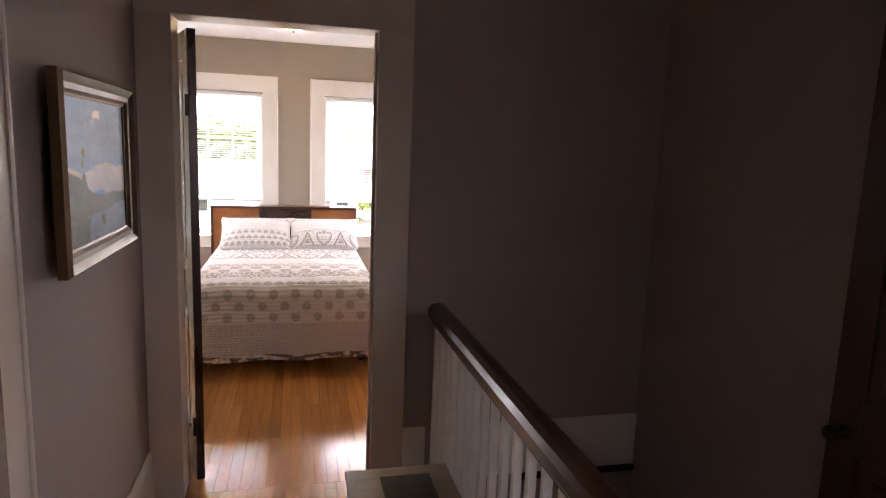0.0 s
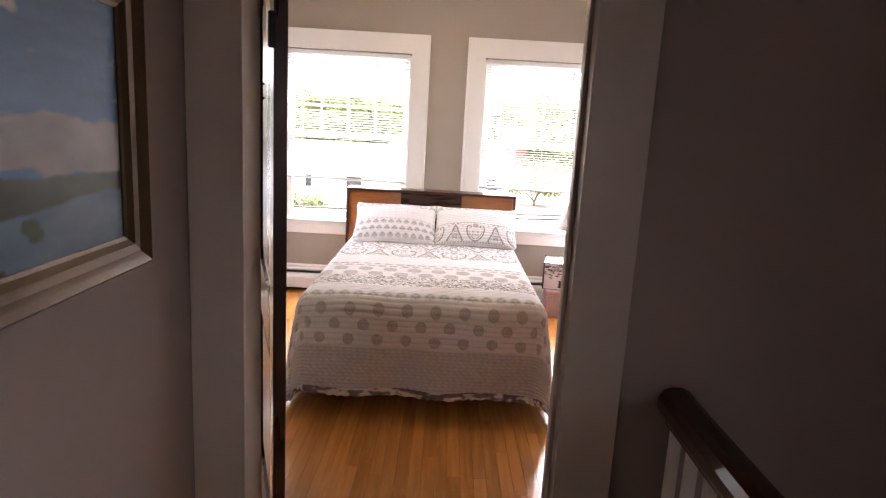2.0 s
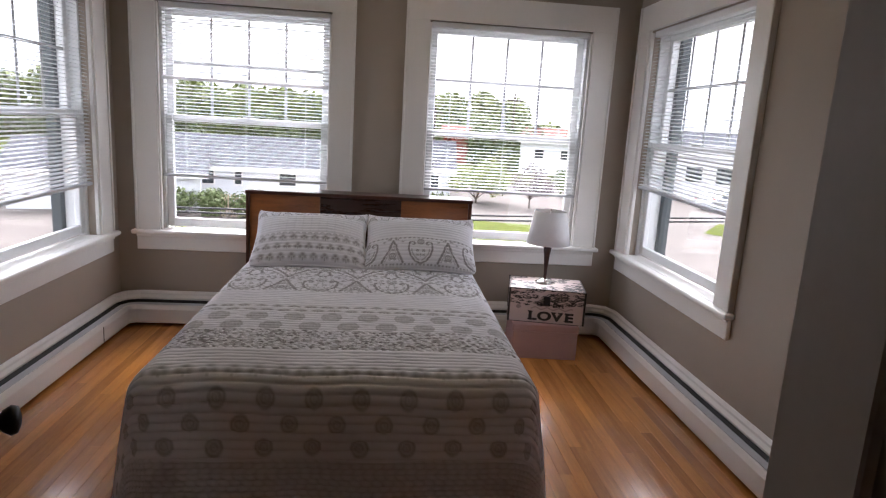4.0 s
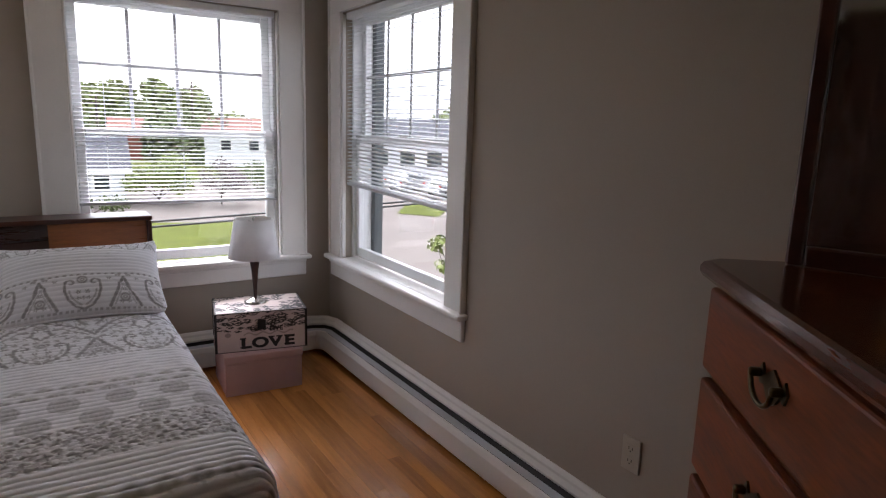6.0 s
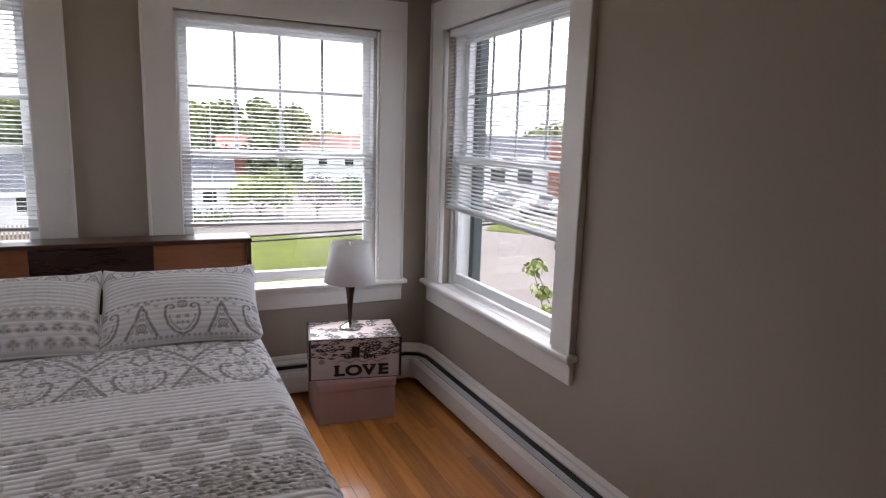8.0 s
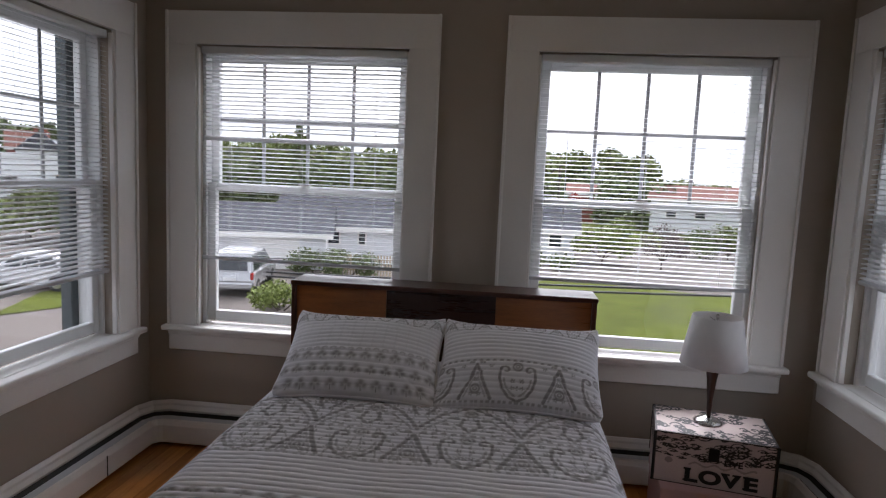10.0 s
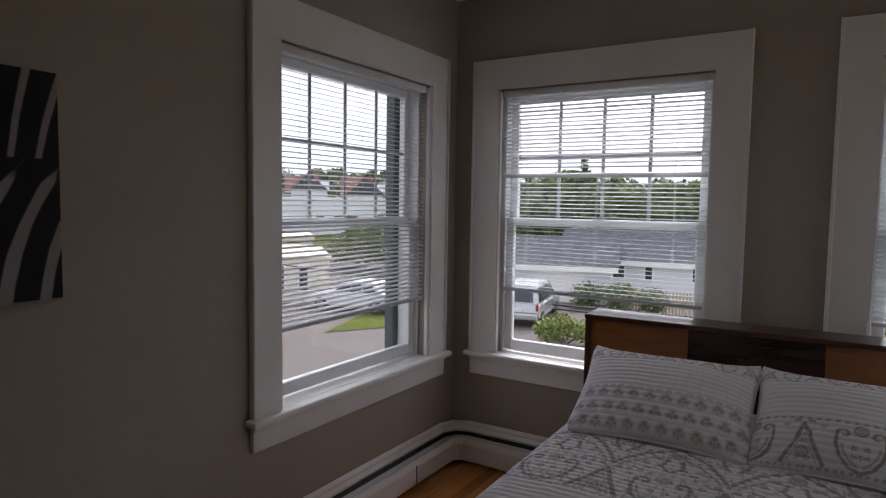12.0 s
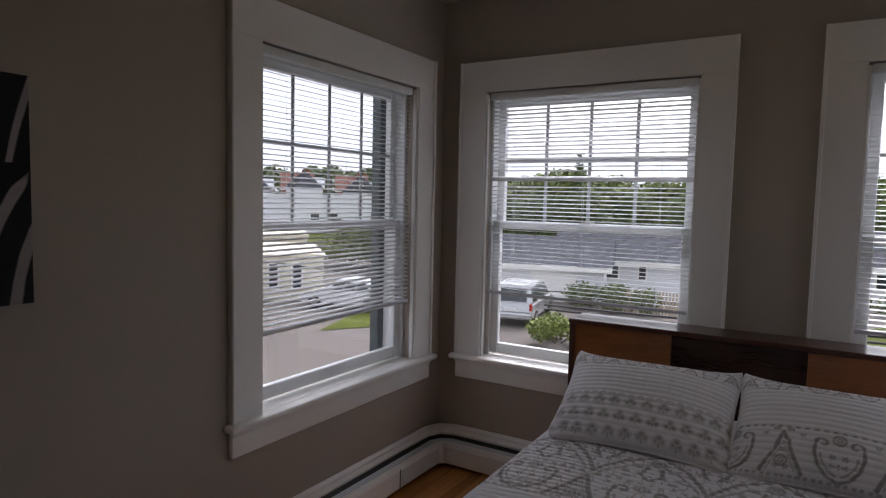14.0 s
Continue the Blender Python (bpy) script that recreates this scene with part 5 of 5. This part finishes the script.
def shrub(at, w, h, material, seed, label, leaves=900, size=0.09):
    rng = random.Random(seed)
    lobes = [((w * 0.4 * math.cos(k * 2.1), w * 0.4 * math.sin(k * 2.1), h * rng.uniform(0.35, 0.62)), (w * 0.3, w * 0.3, h * rng.uniform(0.3, 0.42))) for k in range(6)]
    t = thing("shrub", Matrix.Translation(at), label, "shrub")
    bm = bmesh.new()
    for p, r in lobes:
        limb(bm, (p[0] * 0.15, p[1] * 0.15, 0), p, 0.025, 0.01, 5)
    part("stems", bm, M_BARK, t)
    c = new("crown", leaf_mesh("crown", lobes, leaves, size, seed, material))
    c.parent = t


def woods(name, az0, az1, d, hfun, material, seed, label, count=9000, size=0.75):
    rng = random.Random(seed)
    lobes = []
    n = int(abs(az1 - az0) * d / 57 / 2.6)
    for k in range(n):
        az = az0 + (az1 - az0) * (k + rng.random()) / n
        dd = d * rng.uniform(0.95, 1.25)
        top = hfun(az) * dd / d + rng.uniform(-0.8, 0.8)
        p = pol(az, dd)
        r = rng.uniform(2.0, 3.6)
        for j in range(3):
            zc = GZ + (top + 3.6 - r * 0.7) * (1 - 0.33 * j)
            lobes.append(((p.x + rng.uniform(-1, 1), p.y + rng.uniform(-1, 1), zc), (r, r, r * 0.85)))
    ob = new(name, leaf_mesh(name, lobes, count, size, seed, material))
    tagged(ob, label, "woods", kind="stuff")


def hill(az):
    return 4.7 + 0.9 * math.exp(-((az + 20) / 5) ** 2) + 1.3 * math.exp(-((az - 7.5) / 4) ** 2) - 2.6 * smooth(np.array(az), 11.5, 15)


woods("far_woods", -30, 18, 95, hill, M_LEAF, 3, "belt of leafy green woods behind the houses", 60000, 0.5)
woods("far_woods_dark", -28, 14, 80, lambda az: 2.3, M_LEAFDARK, 5, "darker green trees before the woods", 24000, 0.42)
woods("far_woods_left", -58, -34, 180, lambda az: 9.6 + 1.0 * math.sin(az * 1.3), M_LEAFDARK, 7, "dark trees on the hill behind the far roofs", 12000, 0.9)
woods("far_woods_right", 18, 55, 170, lambda az: 2.5, M_LEAFDARK, 9, "far trees behind the buildings", 9000, 0.9)


def conifer(at, h):
    t = thing("conifer_tree", Matrix.Translation(at), "tall dark pointed spruce above the woods", "tree")
    bm = bmesh.new()
    limb(bm, (0, 0, 0), (0, 0, h), 0.25, 0.03)
    part("trunk", bm, M_BARK, t)
    lobes = [((0, 0, h * (0.3 + 0.7 * k / 9)), (h * 0.13 * (1.08 - k / 9) + 0.15,) * 2 + (0.5,)) for k in range(10)]
    c = new("crown", leaf_mesh("crown", lobes, 900, 0.35, 4, M_LEAFDARK))
    c.parent = t


conifer(pol(-19.2, 92), 12.4)


def house(at, yaw, w, d, h, roof_h, wall, roof, label, windows=(), chimney=None, flat=False, doors=()):
    """A gabled house: front face along local x at y = 0, ridge along x."""
    t = thing("house", Matrix.Translation(at) @ pose(0, 0, 0, 0, 0, yaw), label, "house")
    part("wall", box((-w / 2, 0, 0), (w / 2, d, h)), wall, t)
    bm = bmesh.new()
    e = 0.4
    if flat:
        box((-w / 2 - 0.1, -0.1, h), (w / 2 + 0.1, d + 0.1, h + roof_h), 0.02, bm)
    else:
        v = [bm.verts.new(p) for p in ((-w / 2 - e, -e, h - 0.1), (w / 2 + e, -e, h - 0.1), (w / 2 + e, d / 2, h + roof_h), (-w / 2 - e, d / 2, h + roof_h), (-w / 2 - e, d + e, h - 0.1), (w / 2 + e, d + e, h - 0.1))]
        bm.faces.new((v[0], v[1], v[2], v[3])), bm.faces.new((v[3], v[2], v[5], v[4]))
        bm.faces.new((v[0], v[3], v[4])), bm.faces.new((v[1], v[5], v[2])), bm.faces.new((v[0], v[4], v[5], v[1]))
    part("roof", bm, roof, t)
    if not flat:
        part("eave_board", box((-w / 2 - e, -e - 0.03, h - 0.28), (w / 2 + e, -e - 0.005, h - 0.02)), M_TRIM, t)
    for wx, wz, ww, wh in windows:
        wd = part("window", box((wx - ww / 2 - 0.09, -0.06, wz - wh / 2 - 0.09), (wx + ww / 2 + 0.09, -0.001, wz + wh / 2 + 0.09)), M_TRIM, t)
        part("pane", box((wx - ww / 2, -0.075, wz - wh / 2), (wx + ww / 2, -0.0605, wz + wh / 2)), M_WINDARK, wd)
    for wx, ww, wh in doors:
        part("door", box((wx - ww / 2, -0.05, 0), (wx + ww / 2, -0.001, wh), 0.01), M_TRIM, t)
    if chimney:
        cx, cy, cw, ch = chimney
        part("chimney", box((cx - cw / 2, cy, 0), (cx + cw / 2, cy + 0.6, ch), 0.02), M_BRICK, t)
    return t


# bungalow behind the headboard window
house(pol(-13.0, 36), 10, 10.5, 8, 2.1, 1.6, M_SIDING, M_ROOFGREY, "white bungalow with grey shingle roof", [(-1.9, 1.5, 0.6, 0.8), (-0.3, 1.5, 0.35, 0.8), (2.4, 1.5, 0.9, 0.8)])
house(pol(-24.0, 33.5), 14, 8.5, 6.5, 1.95, 1.35, M_SIDING, M_ROOFGREY, "white garage with grey roof behind the minivan", [], None, False, [(1.7, 2.4, 1.75)])
house(pol(0.0, 41), -4, 8.4, 7, 2.15, 1.8, M_SIDING, M_ROOFGREY, "white house with grey roof beyond the lawn", [(3.0, 1.3, 0.8, 0.8)])
house(pol(6.2, 86), -6, 3.4, 6, 3.9, 1.2, M_BRICK, M_ROOFRED, "small red brick building before the woods")
house(pol(15.8, 74), -14, 9.5, 8, 3.9, 1.5, M_SIDING, M_ROOFRED, "white house with red-brown roof far off", [(-2.5, 2.4, 1.0, 1.0), (0.5, 2.4, 1.0, 1.0)])
house(pol(20.5, 88), -20, 9, 8, 3.6, 1.5, M_SIDING, M_ROOFGREY, "white house with grey roof far off", [(-2.5, 1.9, 1.0, 1.0), (2.5, 1.9, 1.0, 1.0)])
house(pol(11.0, 96), -9, 14, 8, 3.2, 1.5, M_SIDING, M_ROOFGREY, "long pale house before the woods", [(-2.5, 1.7, 1.0, 1.0)])
# buildings beyond the side window on the west
house(pol(-50.5, 32), 47, 9.4, 8.5, 2.2, 0.14, M_CREAM, M_CREAM, "long cream garage building with tall windows", [(k * 1.15 - 1.2, 1.25, 0.4, 1.2) for k in range(5)], None, True)
house(pol(-49, 52), 46, 10, 8, 1.9, 0.3, M_CREAM, M_CREAM, "cream flat-roofed building behind the garage", [], None, True)
house(pol(-40.5, 95), 41, 26, 10, 5.4, 0.35, M_SIDING, M_SIDING, "large white flat-roofed building", [(-3.9, 2.5, 1.2, 1.4), (-1.2, 2.5, 1.2, 1.4), (5.0, 2.5, 1.2, 1.4)], None, True)
for k, (az, yaw, roof, hh) in enumerate(((-50, 60, M_ROOFRED, 7.0), (-46.6, 128, M_ROOFGREY, 7.2), (-44.4, 45, M_ROOFRED, 7.4), (-42.2, 130, M_ROOFGREY, 7.8), (-39.6, 40, M_ROOFRED, 7.2), (-37.2, 125, M_ROOFGREY, 7.0), (-34.8, 40, M_ROOFRED, 6.8))):
    gable = house(pol(az, 150), yaw, 7, 8, hh, 3.8, M_SIDING if k % 2 else M_BRICK, roof, "steep-roofed old town house far off", [(-1.7, hh - 1.6, 0.9, 1.3), (1.7, hh - 1.6, 0.9, 1.3)], (1.5, 3.0, 0.8, hh + 4.6))
    bm = bmesh.new()
    v = [bm.verts.new(p) for p in ((-1.4, -0.45, hh - 0.1), (1.4, -0.45, hh - 0.1), (0, -0.45, hh + 2.4), (-1.4, 2.5, hh), (1.4, 2.5, hh), (0, 3.0, hh + 2.4))]
    for f in ((0, 1, 2), (1, 4, 5, 2), (0, 2, 5, 3), (0, 3, 4, 1), (3, 5, 4)):
        bm.faces.new([v[i] for i in f])
    part("dormer", bm, M_SIDING, gable, "white gabled dormer")
tree(pol(-36.2, 47), 4.0, 3.2, M_LEAFDARK, 21, "dense green tree beside the cream building", 4200, 0.16, 0.12)
tree(pol(-39.6, 49), 3.1, 2.8, M_LEAF, 22, "leafy green tree beside the car park", 3400, 0.16, 0.12)
# buildings beyond the side window on the east
house(pol(34.5, 56), -33, 22, 10, 3.95, 1.8, M_SIDING, M_ROOFGREY, "long white building with low grey roof", [(-7, 2.2, 1.3, 1.3), (-4.6, 2.2, 1.3, 1.3), (-2.2, 2.2, 1.3, 1.3), (3.0, 2.2, 1.3, 1.3)], (0.5, -0.7, 1.4, 5.45))
tree(pol(35.6, 78), 10.3, 5.6, M_LEAF, 31, "large round green tree behind the white building", 7000, 0.28, 0.25)
tree(pol(39.5, 74), 7.0, 3.4, M_LEAFDARK, 32, "dark green tree behind the white building", 1800, 0.4, 0.25)
# garden plants
shrub(pol(-20.6, 23.2), 1.9, 1.15, M_LEAFBRIGHT, 41, "rounded bright green shrub beside the minivan", 2600, 0.07)
shrub(pol(-17.5, 32), 2.6, 1.5, M_LEAFDARK, 42, "dark green hedge shrub by the bungalow", 1500, 0.1)
shrub(pol(-14.8, 31), 2.4, 1.6, M_LEAFDARK, 43, "dark green hedge shrub by the fence", 1500, 0.1)
tree(pol(8.4, 41), 3.6, 2.5, M_LEAFBRIGHT, 44, "wide green garden tree beyond the lawn", 6000, 0.1, 0.1)
tree(pol(18.6, 50), 2.4, 2.0, M_LEAF, 45, "small green garden tree beyond the lawn", 1400, 0.14, 0.15)
tree(pol(13.4, 40), 2.9, 1.9, M_LEAFPURP, 46, "small purple-brown ornamental tree on the lawn", 3000, 0.07, 0.25)
tree(pol(5.4, 62), 4.6, 1.2, M_LEAFRED, 47, "small red-leaved tree before the woods", 900, 0.2, 0.2)
shrub(pol(17.2, 50), 3.2, 2.2, M_LEAFDARK, 48, "dark green clipped shrub by the road", 1400, 0.13)
shrub(pol(3.0, 37), 3.0, 1.4, M_LEAFDARK, 49, "low dark green shrub by the white house", 1200, 0.1)


def young_tree():
    at = Vector((4.1, 11.0, GZ))
    t = thing("young_tree", Matrix.Translation(at), "young tree with fresh green leaves close outside the window", "tree")
    rng = random.Random(8)
    bm = bmesh.new()
    limb(bm, (0, 0, 0), (0.05, 0.0, 2.6), 0.05, 0.03)
    lobes = []
    for k in range(30):
        a, zt = k * 2.4, rng.uniform(2.6, 3.95)
        q = (rng.uniform(0.2, 0.95) * math.cos(a), rng.uniform(0.2, 0.95) * math.sin(a), zt)
        limb(bm, (0.04, 0, rng.uniform(1.8, 2.6)), q, 0.014, 0.004, 5)
        for j in range(3):
            f = 0.75 + 0.15 * j
            lobes.append(((q[0] * f, q[1] * f, 2.3 + (q[2] - 2.3) * f), (0.10, 0.10, 0.08)))
    part("trunk", bm, M_BARK, t)
    c = new("crown", leaf_mesh("crown", lobes, 3600, 0.04, 12, M_LEAFBRIGHT, 0.55))
    c.parent = t


young_tree()


def fence():
    t = thing("picket_fence", Matrix.Translation(pol(-11.5, 31)) @ pose(0, 0, 0, 0, 0, 8), "tan wooden picket fence beside the bungalow", "fence")
    me = finish(box((-0.04, -0.01, 0), (0.04, 0.01, 1.1), 0.005), "picket", M_FENCE)
    for k in range(26):
        p = new("picket", me)
        p.parent = t
        p.matrix_basis = pose(-1.9 + k * 0.15, 0, 0)
    for z in (0.3, 0.85):
        part("rail", box((-2.0, 0.0105, z), (2.0, 0.05, z + 0.08)), M_FENCE, t)


fence()


def car(at, heading, paint, label, van=False, name="car"):
    """A parked vehicle; local +y is its nose."""
    t = thing(name, Matrix.Translation(at) @ pose(0, 0, 0, 0, 0, heading), label, "car")
    ln, w = (4.9, 1.9) if van else (4.5, 1.78)
    hb, ht = (0.98, 1.72) if van else (0.88, 1.45)
    low = [(-ln / 2, 0.32), (-ln / 2 - 0.03, 0.6), (-ln / 2 + 0.05, hb), (ln / 2 - 1.0, hb), (ln / 2 - 0.1, hb - 0.2), (ln / 2, 0.55), (ln / 2 - 0.05, 0.3)]
    if van:
        cab = [(-ln / 2 + 0.06, hb), (-ln / 2 + 0.32, ht), (ln / 2 - 2.0, ht), (ln / 2 - 0.95, hb)]
    else:
        cab = [(-ln / 2 + 0.45, hb), (-ln / 2 + 1.05, ht), (ln / 2 - 2.1, ht), (ln / 2 - 1.25, hb)]

    def slab(poly, hw, hw2, bev):
        bm = bmesh.new()
        zmin, zmax = min(z for _, z in poly), max(z for _, z in poly)
        rings = []
        for s in (-1, 1):
            rings.append([bm.verts.new((s * (hw + (hw2 - hw) * (z - zmin) / (zmax - zmin)), y, z)) for y, z in poly])
        n = len(poly)
        for k in range(n):
            bm.faces.new((rings[0][k], rings[0][(k + 1) % n], rings[1][(k + 1) % n], rings[1][k]))
        bm.faces.new(rings[0][::-1]), bm.faces.new(rings[1])
        bmesh.ops.recalc_face_normals(bm, faces=bm.faces)
        bmesh.ops.bevel(bm, geom=list(bm.edges), offset=bev, segments=2, affect="EDGES")
        return bm
    part("body", slab(low, w / 2 - 0.03, w / 2, 0.06), paint, t)
    part("cabin", slab(cab, w / 2 - 0.04, w / 2 - 0.2, 0.05), paint, t)
    zc0, zc1 = hb + 0.08, ht - 0.12
    c0, c1 = cab[0], cab[1]

    def glass(nm, corners):
        bm = bmesh.new()
        f = bm.faces.new([bm.verts.new(c) for c in corners])
        r = bmesh.ops.extrude_face_region(bm, geom=[f])
        n = f.normal.copy() if f.normal.length else Vector((0, -1, 0))
        bm.normal_update()
        n = f.normal
        bmesh.ops.translate(bm, vec=n * 0.01, verts=[v for v in r["geom"] if isinstance(v, bmesh.types.BMVert)])
        part(nm, bm, M_WINDARK, t)

    def along(a, b, z):
        return a[0] + (b[0] - a[0]) * (z - a[1]) / (b[1] - a[1])
    glass("rear_window", [(-w * 0.36, along(c0, c1, zc0) - 0.012, zc0), (w * 0.36, along(c0, c1, zc0) - 0.012, zc0), (w * 0.32, along(c0, c1, zc1) - 0.012, zc1), (-w * 0.32, along(c0, c1, zc1) - 0.012, zc1)])
    d0, d1 = cab[3], cab[2]
    glass("windscreen", [(w * 0.36, along(d0, d1, zc0) + 0.012, zc0), (-w * 0.36, along(d0, d1, zc0) + 0.012, zc0), (-w * 0.32, along(d0, d1, zc1) + 0.012, zc1), (w * 0.32, along(d0, d1, zc1) + 0.012, zc1)])
    for s in (-1, 1):
        def sx(z):
            return s * (w / 2 - 0.04 - 0.16 * (z - hb) / (ht - hb) + 0.008)
        y0, y1 = along(c0, c1, zc0) + 0.25, along(d0, d1, zc0) - 0.25
        y2, y3 = along(c0, c1, zc1) + 0.15, along(d0, d1, zc1) - 0.1
        for a_, b_ in ((0.0, 0.32), (0.35, 0.65), (0.68, 1.0)):
            q = [(sx(zc0), y0 + (y1 - y0) * a_, zc0), (sx(zc0), y0 + (y1 - y0) * b_, zc0), (sx(zc1), y2 + (y3 - y2) * b_, zc1), (sx(zc1), y2 + (y3 - y2) * a_, zc1)]
            glass("side_window", q if s > 0 else q[::-1])
        for y in (-ln / 2 + 0.85, ln / 2 - 0.9):
            wh = part("wheel", lathe([(0.2, -0.1), (0.31, -0.1), (0.33, -0.06), (0.33, 0.06), (0.31, 0.1), (0.2, 0.1)], 20, None, pose(s * (w / 2 - 0.1), y, 0.33, 0, 90)), M_TYRE, t)
            part("rim", lathe([(0.02, -0.108), (0.2, -0.104), (0.2, 0.104), (0.02, 0.108)], 16, None, pose(s * (w / 2 - 0.1), y, 0.33, 0, 90)), M_STEEL, wh)
        part("tail_light", box((s * w * 0.46 - 0.07, -ln / 2 - 0.035, 0.72), (s * w * 0.46 + 0.04, -ln / 2 + 0.12, 1.0), 0.02), M_TAIL, t)
    part("number_plate", box((-0.26, -ln / 2 - 0.05, 0.66), (0.26, -ln / 2 - 0.03, 0.80), 0.004), M_WHITECAR, t)
    part("bumper", box((-w / 2 + 0.05, -ln / 2 - 0.09, 0.36), (w / 2 - 0.05, -ln / 2 + 0.1, 0.58), 0.04), paint, t)
    return t


car(pol(-23.8, 28.2), 11, M_SILVER, "silver minivan parked with its tail to the house", True, "minivan")
car(pol(-39.8, 29.6), 104, M_WHITECAR, "white estate car parked by the cream garage", False)
car(pol(37.0, 31.8), -34, M_DARKCAR, "dark grey car parked on the drive", False)
car(pol(34.0, 47), -75, M_SILVER, "silver car parked by the white building", False)
car(pol(36.8, 45), -75, M_DARKCAR, "dark car parked by the white building", False)
car(pol(30.2, 50), -70, M_SILVER, "silver car parked far along the drive", False)


def cables():
    for k, (p, q, sag) in enumerate(((pol(-22, 12, -0.42), pol(34, 12, 0.04), 0.05), (pol(-22, 12, -0.5), pol(34, 12, -0.02), 0.07), (pol(-60, 24, 0.2), pol(-20, 24, -1.8), 0.3))):
        pts = [p.lerp(q, f) - Vector((0, 0, sag * 4 * f * (1 - f))) for f in np.linspace(0, 1, 24)]
        ob = part("overhead_cable", tube(pts, 0.02, 5), M_BLACK)
        tagged(ob, "black overhead utility cable behind the house", "cable", group="overhead cables")
    for az, d, h in ((11.3, 80, 9.4), (4.2, 85, 7.5), (2.6, 85, 7.3)):
        t = thing("utility_pole", Matrix.Translation(pol(az, d)), "grey wooden utility pole far off", "pole")
        part("post", lathe([(0.16, 0), (0.10, h)], 8), M_BARK, t)
        part("crossarm", box((-0.9, -0.06, h - 0.9), (0.9, 0.06, h - 0.75)), M_BARK, t)


cables()


# ---- strip floors, last ----
def strips(parent, x0, x1, y0, y1, seed, limit=300):
    rng = random.Random(seed)
    w = 0.0572
    n = max(1, round((x1 - x0) / w))
    w = (x1 - x0) / n
    lengths = (0.75, 1.0, 1.3, 1.65)
    meshes = {}
    for k in range(n):
        y = y0 - rng.uniform(0, 0.7)
        while y < y1:
            ln = rng.choice(lengths)
            a_, b_ = max(y, y0), min(y + ln, y1)
            if b_ - a_ > 0.05:
                key = round(b_ - a_, 2)
                if key not in meshes:
                    meshes[key] = finish(box((0.0003, 0.0003, -0.0138), (w - 0.0003, b_ - a_ - 0.0003, 0), 0.0005), "plank", M_FLOOR)
                p = new("plank", meshes[key])
                p.parent = parent
                p.matrix_basis = pose(x0 + k * w, a_, rng.uniform(-0.00012, 0.00004))
            y += ln


strips(floor_bed, XL, XR, HY + 0.03, YB, 5)
strips(floor_hall, HX, 0.93, 3.0, HY + 0.03, 6)
